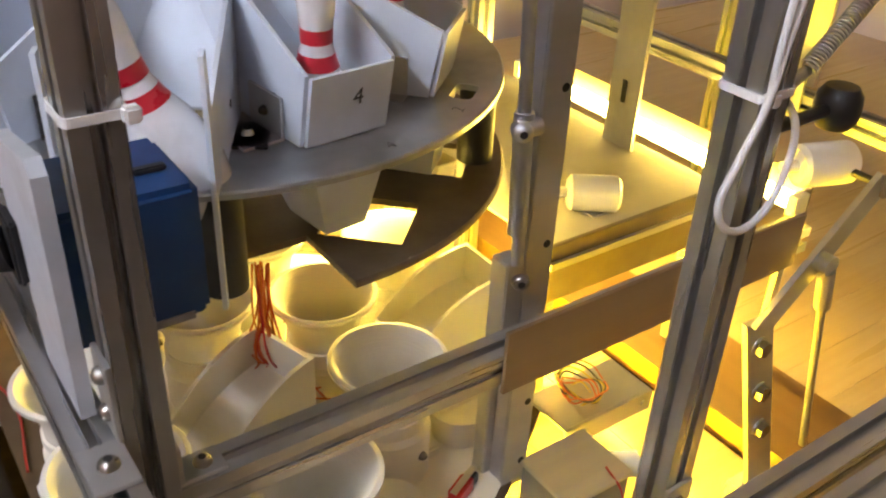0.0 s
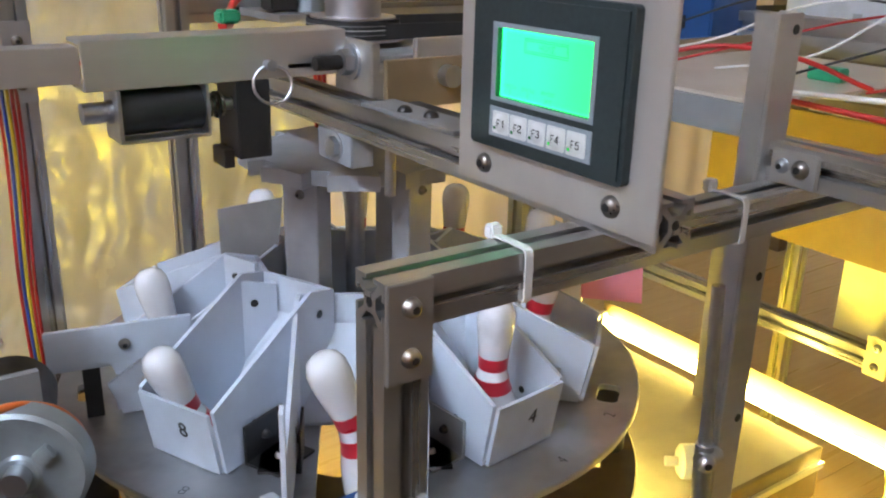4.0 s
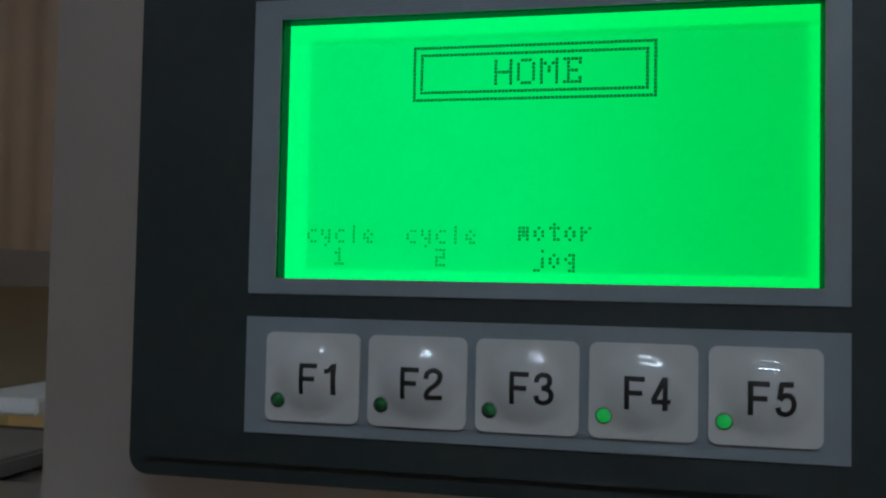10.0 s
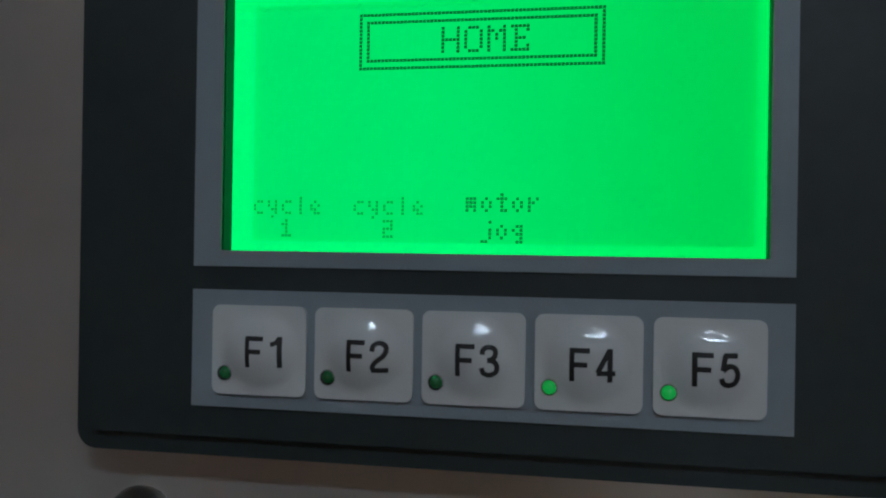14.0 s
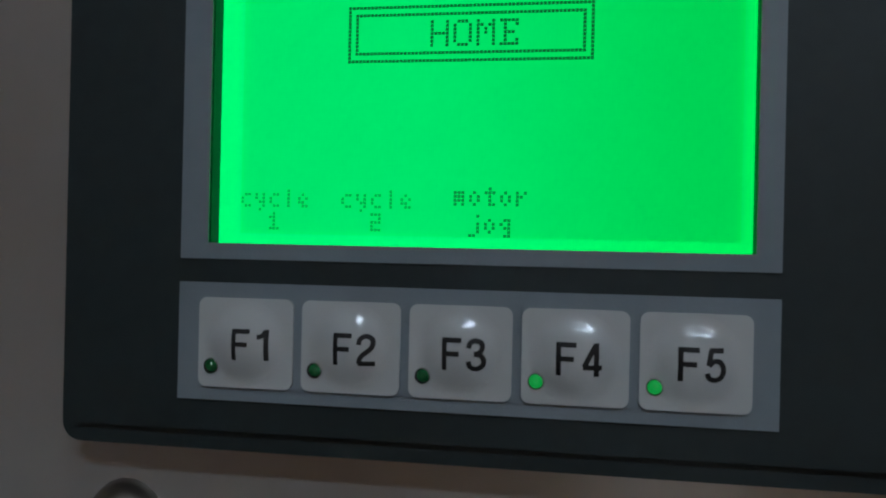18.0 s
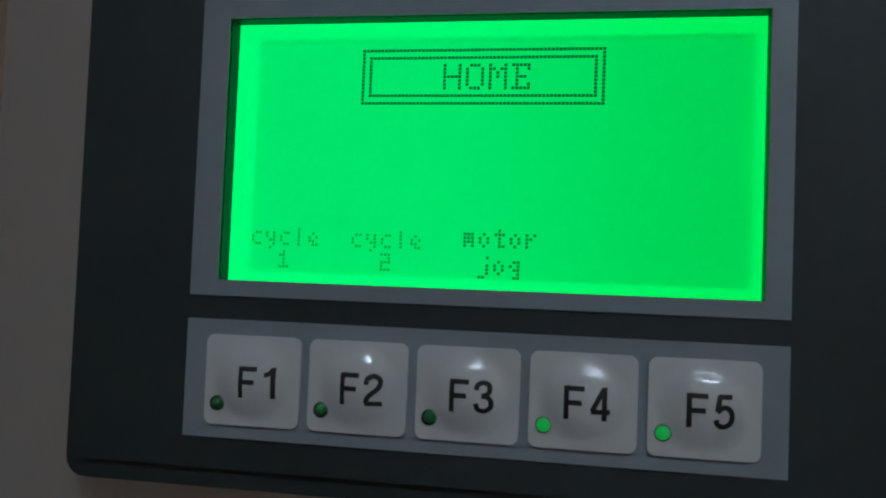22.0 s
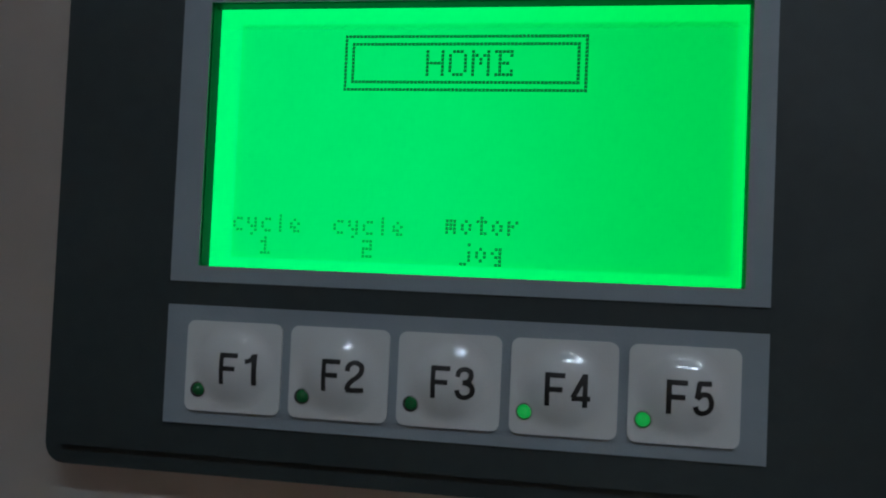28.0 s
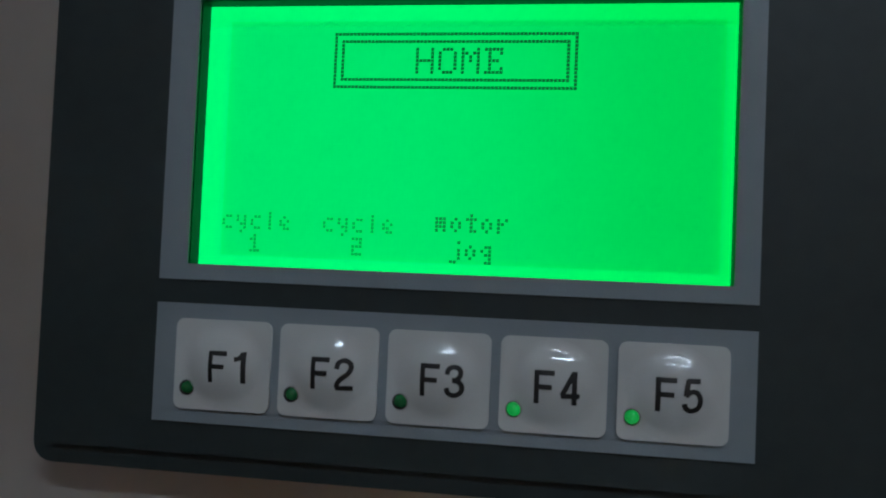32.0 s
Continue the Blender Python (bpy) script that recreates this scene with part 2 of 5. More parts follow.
side_dimmed(LCD, (0.0, 0.82, 0.145), (0.0, 0.74, 0.085), 0.03, 0.08)
side_dimmed(LCD_FIELD, (0.0, 0.75, 0.130), (0.0, 0.62, 0.070), 0.03, 0.08)
ROOM_TUBE = shade("lit_fluorescent_tube", (0.8, 0.8, 0.8), 0.4, 0.0, emit=(0.68, 0.83, 1.0), power=68.0)
TUBE = shade("lit_warm_led_tube", (0.9, 0.8, 0.5), 0.4, 0.0, emit=(1.0, 0.75, 0.13), power=34.0)
# glow of the unseen tube assumed under the table
TUBE_LOW = shade("unseen_amber_tube", (0.9, 0.7, 0.3), 0.4, 0.0, emit=(1.0, 0.80, 0.03), power=420.0)
# glow of the fill tube added over the cups
TUBE_FILL = shade("cup_fill_tube", (0.9, 0.7, 0.3), 0.4, 0.0, emit=(1.0, 0.78, 0.15), power=220.0)
TAN_PLATE = shade("dull_tan_plate", (0.36, 0.28, 0.17), 0.38, 0.5, (0.31, 0.235, 0.14), 60, 0.6, 0.06, 200, (0.06, 1, 1), (0.29, 0.22, 0.13), 7)
TAN_BAR = shade("tan_brushed_bar", (0.30, 0.215, 0.12), 0.42, 0.3, (0.25, 0.175, 0.095), 60, 0.6, 0.08, 200, (0.06, 1, 1), (0.24, 0.17, 0.10), 7)
RED_WIRE = shade("red_wire_sheath", (0.45, 0.015, 0.012), 0.4)
ORANGE_WIRE = shade("orange_wire_sheath", (0.60, 0.13, 0.02), 0.4)
YELLOW_WIRE = shade("yellow_wire_sheath", (0.65, 0.50, 0.03), 0.4)
BLUE_WIRE = shade("blue_wire_sheath", (0.02, 0.05, 0.35), 0.4)
WHITE_WIRE = shade("white_wire_sheath", (0.75, 0.74, 0.70), 0.4)
GREEN_PLASTIC = shade("green_connector_plastic", (0.02, 0.30, 0.14), 0.4)
MAPLE = shade("lacquered_maple", (0.58, 0.44, 0.23), 0.30, 0.0, (0.49, 0.34, 0.16), 9, 0.8, 0.04, 60, (0.25, 6, 6), (0.50, 0.33, 0.17), 4, coat=0.3)
PLY = shade("bare_plywood", (0.32, 0.19, 0.045), 0.6, 0.0, (0.20, 0.11, 0.028), 8, 0.9, 0.08, 80, (0.3, 4, 4), (0.26, 0.145, 0.035), 3)
BOARD = shade("varnished_brown_board", (0.150, 0.072, 0.024), 0.6, 0.0, (0.105, 0.052, 0.020), 10, 0.9, 0.06, 60, (4, 0.3, 4), (0.16, 0.085, 0.034), 3)
BENCH = shade("dark_stained_bench_wood", (0.020, 0.014, 0.009), 0.88, 0.0, (0.013, 0.009, 0.006), 9, 0.9, 0.08, 80, (0.3, 4, 4), (0.028, 0.019, 0.012), 3, spec=0.1)
KERB = shade("brown_stained_strip", (0.20, 0.105, 0.03), 0.6, 0.0, (0.16, 0.08, 0.022), 9, 0.8, 0.05, 80, (4, 0.3, 4), (0.17, 0.09, 0.026), 4)
PINE = shade("dusty_pine_beam", (0.105, 0.072, 0.036), 0.7, 0.0, (0.075, 0.05, 0.026), 10, 0.9, 0.1, 80, (4, 0.3, 4), (0.13, 0.085, 0.04), 4)
PLASTER = shade("pinkish_brown_painted_wall", (0.66, 0.46, 0.37), 0.8, 0.0, (0.58, 0.40, 0.32), 12, 0.6, 0.1, 60)
CEILING = shade("white_ceiling_paint", (0.75, 0.75, 0.74), 0.85, 0.0, (0.70, 0.70, 0.69), 10, 0.5, 0.1, 60)
SHEET = shade("wrinkled_polythene", (0.34, 0.335, 0.37), 0.24, 0.0, (0.30, 0.295, 0.33), 7, 0.6, 0.6, 45, (1, 1, 0.8), (0.37, 0.365, 0.40), 3)
DRAPE = shade("hanging_cloth_sheet", (0.82, 0.70, 0.62), 0.6, 0.0, (0.75, 0.64, 0.56), 6, 0.6, 0.15, 90, (1, 1, 0.3), (0.80, 0.67, 0.56), 3)
TRAY = shade("milky_plastic_tray", (0.52, 0.44, 0.36), 0.35, 0.0, (0.44, 0.37, 0.30), 18, 0.6, 0.05, 120)
TABLE = shade("stained_table_board", (0.13, 0.085, 0.045), 0.65, 0.0, (0.085, 0.055, 0.03), 22, 0.8, 0.1, 150, (1, 1, 1), (0.05, 0.032, 0.018), 14, spec=0.2)
GREY_METAL = shade("dull_grey_painted_steel", (0.30, 0.30, 0.30), 0.5, 0.3, (0.22, 0.22, 0.22), 30, 0.6, 0.05, 200, (1, 1, 1), (0.18, 0.17, 0.16), 10)

# ---- mesh helpers ----


def part(name, bm, material, parent=None, label="", m=None, smooth=False, bevel=0.0):
    me = bpy.data.meshes.new(name)
    if bevel:
        bmesh.ops.bevel(bm, geom=[e for e in bm.edges if e.calc_face_angle(0) > 0.5], offset=bevel, segments=2, affect="EDGES")
    bmesh.ops.recalc_face_normals(bm, faces=bm.faces)
    bm.to_mesh(me)
    bm.free()
    if smooth:
        for p in me.polygons:
            p.use_smooth = True
        me.set_sharp_from_angle(angle=radians(35))
    me.materials.append(material)
    ob = new(name, me)
    if parent is not None:
        ob.parent = parent
    if m is not None:
        ob.matrix_local = m
    if label:
        ob["label"] = label
    return ob


def thing(name, label, category, m=None, group="", kind=""):
    ob = new(name)
    ob.empty_display_size = 0.02
    if m is not None:
        ob.matrix_world = m
    return tagged(ob, label, category, group, kind)


def box(a, b, bm=None):
    """A block between two corners."""
    bm = bm or bmesh.new()
    lo, hi = [min(p) for p in zip(a, b)], [max(p) for p in zip(a, b)]
    made = bmesh.ops.create_cube(bm, size=1.0)["verts"]
    for v in made:
        v.co = Vector([(l + h) / 2 + c * (h - l) for l, h, c in zip(lo, hi, v.co)])
    return bm


def cyl(r, a, b, r2=None, seg=24, bm=None):
    """A round bar from a to b."""
    bm = bm or bmesh.new()
    a, b = Vector(a), Vector(b)
    turn = (b - a).to_track_quat("Z", "Y").to_matrix().to_4x4()
    bmesh.ops.create_cone(bm, cap_ends=True, segments=seg, radius1=r, radius2=r if r2 is None else r2, depth=(b - a).length,
                          matrix=Matrix.Translation((a + b) / 2) @ turn)
    return bm


def lathe(profile, seg=40, bm=None):
    """Turns (radius, height) pairs round the z axis."""
    bm = bm or bmesh.new()
    rings = []
    for r, z in profile:
        rings.append([bm.verts.new((r * math.cos(2 * math.pi * i / seg), r * math.sin(2 * math.pi * i / seg), z)) for i in range(seg)] if r > 1e-6 else [bm.verts.new((0, 0, z))])
    for p, q in zip(rings, rings[1:]):
        for i in range(seg):
            j = (i + 1) % seg
            if len(p) == 1 and len(q) == 1:
                continue
            if len(p) == 1:
                bm.faces.new((p[0], q[i], q[j]))
            elif len(q) == 1:
                bm.faces.new((p[i], p[j], q[0]))
            else:
                bm.faces.new((p[i], p[j], q[j], q[i]))
    return bm


def slab(outline, z0, z1, bm=None):
    """A flat outline (x, y) drawn up from z0 to z1."""
    bm = bm or bmesh.new()
    low = [bm.verts.new((x, y, z0)) for x, y in outline]
    top = [bm.verts.new((x, y, z1)) for x, y in outline]
    bm.faces.new(low[::-1])
    bm.faces.new(top)
    for i in range(len(low)):
        j = (i + 1) % len(low)
        bm.faces.new((low[i], low[j], top[j], top[i]))
    return bm


def rounded(w, h, r, seg=5):
    """The outline of a rectangle with round corners, its middle at the origin."""
    pts = []
    for cx, cy, a0 in ((w / 2 - r, h / 2 - r, 0), (-w / 2 + r, h / 2 - r, 90), (-w / 2 + r, -h / 2 + r, 180), (w / 2 - r, -h / 2 + r, 270)):
        pts += [(cx + r * math.cos(radians(a0 + 90 * i / seg)), cy + r * math.sin(radians(a0 + 90 * i / seg))) for i in range(seg + 1)]
    return pts


def cable(name, points, r, material, parent=None, label="", category="cable", seg=6):
    """A bent round wire through the points."""
    cu = bpy.data.curves.new(name, "CURVE")
    cu.dimensions, cu.bevel_depth, cu.bevel_resolution, cu.resolution_u, cu.use_fill_caps = "3D", r, 3, seg, True
    sp = cu.splines.new("BEZIER")
    sp.bezier_points.add(len(points) - 1)
    for bp, p in zip(sp.bezier_points, points):
        bp.co, bp.handle_left_type, bp.handle_right_type = p, "AUTO", "AUTO"
    tmp = bpy.data.objects.new(name, cu)
    me = bpy.data.meshes.new_from_object(tmp)
    bpy.data.objects.remove(tmp)
    for p in me.polygons:
        p.use_smooth = True
    me.materials.clear()
    me.materials.append(material)
    ob = new(name, me)
    if parent is not None:
        ob.parent = parent
        if label:
            ob["label"] = label
    else:
        tagged(ob, label, category)
    return ob


def lettering(name, text, size, material, parent, m, label="", depth=0.0002, thin=0.0):
    """Letters in the built-in font, as a mesh, centred at m."""
    cu = bpy.data.curves.new(name, "FONT")
    cu.body, cu.size, cu.extrude, cu.offset, cu.align_x, cu.align_y = text, size, depth, thin, "CENTER", "CENTER"
    tmp = bpy.data.objects.new(name, cu)
    me = bpy.data.meshes.new_from_object(tmp)
    bpy.data.objects.remove(tmp)
    me.materials.clear()
    me.materials.append(material)
    ob = new(name, me)
    ob.parent, ob.matrix_local = parent, m
    if label:
        ob["label"] = label
    return ob


def cut(ob, cutter):
    """Cuts a mesh out of another one for good."""
    mod = ob.modifiers.new("cut", "BOOLEAN")
    mod.object, mod.operation, mod.solver = cutter, "DIFFERENCE", "EXACT"
    me = bpy.data.meshes.new_from_object(ob.evaluated_get(bpy.context.evaluated_depsgraph_get()))
    ob.modifiers.clear()
    ob.data = me
    bpy.data.objects.remove(cutter)
    return ob


P = 0.0254


def slot_outline(p=P):
    """The section of a slotted square extrusion."""
    h, pts = p / 2, []
    k = p / 0.0254
    side = [(h, -h), (h, -0.0034 * k), (h - 0.0022 * k, -0.0034 * k), (h - 0.0022 * k, -0.0074 * k), (0.0052 * k, -0.0030 * k), (0.0052 * k, 0.0030 * k),
            (h - 0.0022 * k, 0.0074 * k), (h - 0.0022 * k, 0.0034 * k), (h, 0.0034 * k)]
    for i in range(4):
        c, s = round(math.cos(i * math.pi / 2)), round(math.sin(i * math.pi / 2))
        pts += [(c * x - s * y, s * x + c * y) for x, y in side]
    return pts


def extrusion(a, b, label, p=P, group="machine frame"):
    """A slotted aluminium bar whose middle line runs from a to b, with a bored core."""
    a, b = Vector(a), Vector(b)
    n = (b - a).length
    ob = part("aluminium_extrusion", slab(slot_outline(p), 0, n), ALU)
    d = (b - a).normalized()
    if abs(d.z) > 0.9:
        turn = Matrix.Identity(4)
    elif abs(d.x) > 0.9:
        turn = Matrix(((0, 0, 1), (1, 0, 0), (0, 1, 0))).to_4x4()
    elif abs(d.y) > 0.9:
        turn = Matrix(((1, 0, 0), (0, 0, 1), (0, -1, 0))).to_4x4()
    else:
        turn = d.to_track_quat("Z", "Y").to_matrix().to_4x4()
    start = a if (d.x + d.y + d.z) > 0 or not max(abs(v) for v in d) > 0.9 else b
    ob.matrix_world = Matrix.Translation(start) @ turn
    part("core_bore", cyl(0.0026 * p / P, (0, 0, -0.0003), (0, 0, n + 0.0003), seg=12), BLACK, ob, "dark bore in the end")
    return tagged(ob, label, "extrusion", group)


def bolt(at, d, parent=None, r=0.0052, material=None, h=0.0045):
    """A button-head bolt with a hex socket, its head standing out along d."""
    bm = lathe([(0, h), (r * 0.35, h), (r * 0.62, h * 0.9), (r * 0.9, h * 0.5), (r, 0), (0, 0)], 18)
    turn = Vector(d).to_track_quat("Z", "Y").to_matrix().to_4x4()
    m = Matrix.Translation(at) @ turn
    ob = part("bolt", bm, material or BOLT_STEEL, parent, m=m, smooth=True)
    part("hex_socket", cyl(r * 0.42, (0, 0, h - 0.0005), (0, 0, h + 0.0002), seg=6), INK, ob)
    return ob


def two_bolt_plate(a, b, axis, bolts, label):
    """A flat joining plate with its bolts."""
    e = part("joining_plate", box(a, b), ALU_FLAT, bevel=0.0006)
    tagged(e, label, "joining plate", "joining plates")
    for p in bolts:
        bolt(p, axis, e)
    return e


# ---- room ----
def wall(name, a, b, material, label=""):
    ob = part(name, box(a, b), material)
    return tagged(ob, label, name.split("_")[0], kind="structure")


wall("floor", (-2.2, -2.4, -0.10), (2.6, 2.2, -0.06), BENCH, "dark brown wooden bench top under the machine")
wall("wall_west", (-2.24, -2.4, -0.06), (-2.2, 2.2, 2.4), PLASTER, "plain painted wall")
wall("wall_south", (-2.2, -2.44, -0.06), (2.6, -2.4, 2.4), PLASTER, "plain painted wall")
wall("wall_north", (-2.2, 2.2, -0.06), (2.6, 2.24, 2.4), PLASTER, "plain painted wall")
wall("wall_east", (2.6, -2.4, -0.06), (2.64, 2.2, 2.4), PLASTER, "plain painted wall")
wall("ceiling", (-2.24, -2.44, 2.4), (2.64, 2.24, 2.44), CEILING, "plain white ceiling")
fixture = thing("ceiling_light", "long twin-tube fluorescent ceiling light, switched on", "ceiling light")
part("housing", box((-1.42, -1.00, 2.070), (-1.24, 0.28, 2.100)), CEILING, fixture, bevel=0.004)
for x in (-1.37, -1.29):
    part("tube", cyl(0.013, (x, -0.96, 2.045), (x, 0.24, 2.045), seg=20), ROOM_TUBE, fixture, "glowing white tube", smooth=True)
for y in (-0.98, 0.26):
    part("tube_holder", box((-1.40, y - 0.018, 2.026), (-1.26, y + 0.018, 2.070)), CEILING, fixture, bevel=0.002)
part("stem", cyl(0.012, (-1.33, -0.36, 2.100), (-1.33, -0.36, 2.4)), GREY_METAL, fixture)


def sheet(name, x0, x1, at, along, z0, z1, label, waves=9, seed=3, crinkle=1.0, material=None):
    """A hanging sheet with folds and, by its crinkle, wrinkles, across one axis."""
    rnd = random.Random(seed)
    bm, nx, nz = bmesh.new(), 360, 220
    ph = [(rnd.uniform(0, 6.28), rnd.uniform(0.6, 1.6)) for _ in range(4)]
    grid = []
    for i in range(nx + 1):
        row = []
        for k in range(nz + 1):
            u, z = x0 + (x1 - x0) * i / nx, z0 + (z1 - z0) * k / nz
            f = sum(math.sin(u * waves * s * 1.7 ** j + p + 0.6 * math.sin(z * 2.3 + j)) / 1.6 ** j for j, (p, s) in enumerate(ph)) * 0.007
            f += 0.010 * noise.noise((u * 5, z * (3 if crinkle else 0.8), seed)) + 0.004 * crinkle * noise.noise((u * 17, z * 13, seed + 5))
            w = 0.3 * noise.noise((u * 4, z * 4, seed + 9))
            f -= crinkle * (0.010 * abs(noise.noise((u * 11 + w * 6, z * 8 - w * 5, seed + 2))) + 0.008 * abs(noise.noise((u * 27 - w * 9, z * 21 + w * 9, seed + 4))))
            row.append(bm.verts.new((u, at + f, z) if along == "x" else (at + f, u, z)))
        grid.append(row)
    for i in range(nx):
        for k in range(nz):
            bm.faces.new((grid[i][k], grid[i + 1][k], grid[i + 1][k + 1], grid[i][k + 1]))
    ob = part(name, bm, material or SHEET, smooth=True)
    return tagged(ob, label, "plastic sheet", kind="structure")


sheet("backdrop_sheet_north", -1.2, 0.80, 1.45, "x", -0.05, 1.95, "wrinkled translucent plastic sheet hung as a wall", crinkle=0.7)
sheet("backdrop_drape_north", 0.72, 2.3, 1.41, "x", -0.05, 1.95, "pale beige cloth sheet hanging in soft folds", 11, 5, 0.0, DRAPE)
sheet("backdrop_drape_east", -1.5, 1.5, 2.25, "y", -0.05, 1.95, "pale beige cloth sheet hanging in soft folds", 11, 8, 0.0, DRAPE)

tagged(part("plywood_sheet", box((-1.2, 0.63, -0.0598), (0.16, 1.40, -0.046)), PLY, bevel=0.001), "yellowish plywood sheet lying on the bench", "plywood sheet", kind="structure")

# ---- lane ----
lane = thing("lane", "light maple strip floor of a small bowling lane", "lane", kind="structure")
for i in range(29):
    y0 = -0.55 + i * 0.065
    part("plank", box((0.835, y0, -0.03), (2.4, y0 + 0.0645, 0.0)), MAPLE, lane)
deckfloor = thing("pin_deck", "yellow-lit maple boards of the pin deck", "pin deck", kind="structure")
for i in range(5):
    x0 = 0.19 + i * 0.10
    part("plank", box((x0, -0.55, -0.03), (x0 + 0.0993, 1.33, -0.022)), MAPLE, deckfloor)
for x, y in ((0.47, 0.10), (0.545, 0.055), (0.50, 0.16), (0.565, 0.13), (0.45, -0.02)):
    part("screw_hole", cyl(0.0028, (x, y, -0.0222), (x, y, -0.0216), seg=12), INK, deckfloor)
tagged(part("deck_kerb", box((0.70, -0.55, -0.03), (0.834, 1.33, 0.006)), KERB), "brown wooden strip across the lane", "strip", kind="structure")

# ---- frame ----
H = 0.70
extrusion((0, P / 2, H - P / 2), (0.75, P / 2, H - P / 2), "slotted aluminium top rail of the machine frame")
extrusion((P / 2, P / 2, 0.0), (P / 2, P / 2, H - P), "slotted aluminium corner post with a cable tie")
extrusion((P, P / 2, 0.324), (0.62, P / 2, 0.324), "slotted aluminium lower rail behind a flat bar")
extrusion((-P / 2 - 0.0005, -0.062, 0.385 - P / 2), (-P / 2 - 0.0005, 0.45, 0.385 - P / 2), "slotted aluminium side rail with an open end")
extrusion((0.320, -0.112, 0.0), (0.320, -0.112, H), "slotted aluminium post with a white cable hanging on it")
extrusion((0.320, -0.125, H + P / 2), (0.320, 0.05, H + P / 2), "short slotted aluminium rail on the top rail")
two_bolt_plate((0, -0.003, H - 2 * P), (P, 0, H), (0, -1, 0), [(P / 2, -0.003, H - P / 2), (P / 2, -0.003, H - 1.5 * P)], "flat aluminium joining plate with two dark bolts")
bar = part("flat_bar", box((0.2615, -0.004, 0.304), (0.60, -0.0005, 0.359)), TAN_BAR, bevel=0.0005)
tagged(bar, "wide flat tan-brown bar screwed to the lower rail", "flat bar")
bolt((0.52, -0.004, 0.335), (0, -1, 0), bar, 0.0045, GREY_METAL, 0.002)
channel = thing("upright_channel", "upright aluminium channel with bolt holes", "channel")
part("web", box((0.298, 0.0262, 0.158), (0.3235, 0.0285, 0.805)), ALU_FLAT, channel, bevel=0.0006)
part("flange", box((0.298, 0.0285, 0.158), (0.3003, 0.0440, 0.805)), ALU_FLAT, channel, bevel=0.0006)
part("flange", box((0.3212, 0.0285, 0.158), (0.3235, 0.0440, 0.805)), ALU_FLAT, channel, bevel=0.0006)
for z in (0.185, 0.25, 0.40, 0.52, 0.63, 0.795):
    part("bolt_hole", cyl(0.0032, (0.3165, 0.0258, z), (0.3165, 0.0263, z), seg=16), INK, channel)
for y in (-0.17, -0.205):
    extrusion((0.20, y, 0.29), (1.2, y, 0.29), "slotted aluminium rail at the side of the lane")

# ---- operator panel ----
LOCAL = Matrix(((0, 0, -1, 0.1248), (-1, 0, 0, 0.0872), (0, 1, 0, 0.7550), (0, 0, 0, 1)))
panel = thing("operator_panel", "grey operator panel with a lit green display and five keys", "operator panel", LOCAL)
HU0, HU1, HV0, HV1 = -0.0193, 0.1045, -0.0247, 0.0632
OU0, OU1, OV0, OV1 = 0.0042, 0.0798, 0.0054, 0.0437
housing = slab([(x + (HU0 + HU1) / 2, y + (HV0 + HV1) / 2) for x, y in rounded(HU1 - HU0, HV1 - HV0, 0.003)], -0.0070, -0.0014)
housing = part("housing", housing, HOUSING, panel, "dark grey plastic housing", bevel=0.0008)
cut(housing, part("opening", box((OU0, OV0, -0.0062), (OU1, OV1, 0.01)), HOUSING, panel))


def frame_ring(u0, u1, v0, v1, a0, a1, b0, b1, w0, w1):
    """A flat frame: the outer rectangle u, v with the opening a, b cut through."""
    bm = bmesh.new()
    out = [(u0, v0), (u1, v0), (u1, v1), (u0, v1)]
    inn = [(a0, b0), (a1, b0), (a1, b1), (a0, b1)]
    rows = [[bm.verts.new((x, y, w)) for x, y in ring] for w in (w0, w1) for ring in (out, inn)]
    for i in range(4):
        j = (i + 1) % 4
        bm.faces.new((rows[0][i], rows[0][j], rows[1][j], rows[1][i]))
        bm.faces.new((rows[2][i], rows[2][j], rows[3][j], rows[3][i]))
        bm.faces.new((rows[0][i], rows[0][j], rows[2][j], rows[2][i]))
        bm.faces.new((rows[1][i], rows[1][j], rows[3][j], rows[3][i]))
    return bm


part("front_face", frame_ring(HU0 + 0.0030, HU1 - 0.0030, HV0 + 0.0030, HV1 - 0.0030, OU0, OU1, OV0, OV1, -0.0014, -0.0003), HOUSING, panel)
part("display_border", frame_ring(0.0, 0.083, 0.0031, 0.0466, OU0, OU1, OV0, OV1, -0.0008, 0.0), FOIL, panel, "blue-grey printed border")
display = part("display", box((OU0 - 0.001, OV0 - 0.001, -0.0056), (OU1 + 0.001, OV1 + 0.001, -0.0036)), LCD, panel, "glowing green liquid crystal display")
DU, DV, DOT = 0.0076, 0.0069, 0.000548
part("dot_field", box((DU, DV, -0.0036), (DU + 129 * DOT, DV + 63 * DOT, -0.00355)), LCD_FIELD, display)

GLYPHS = {
    "H": "10001 10001 10001 11111 10001 10001 10001", "O": "01110 10001 10001 10001 10001 10001 01110",
    "M": "10001 11011 10101 10101 10001 10001 10001", "E": "11111 01001 01000 01110 01000 01001 11111",
    "c": "000 011 100 100 011", "y": "000 101 101 011 001 010", "l": "010 010 010 010 010", "e": "000 010 101 110 011",
    "1": "010 110 010 010 111", "2": "111 001 111 100 111", "m": "000 111 111 111 101", "o": "000 010 101 101 010",
    "t": "010 111 010 010 011", "r": "000 101 110 100 100", "j": "001 000 001 001 001 110", "g": "000 011 101 011 001 011",
}


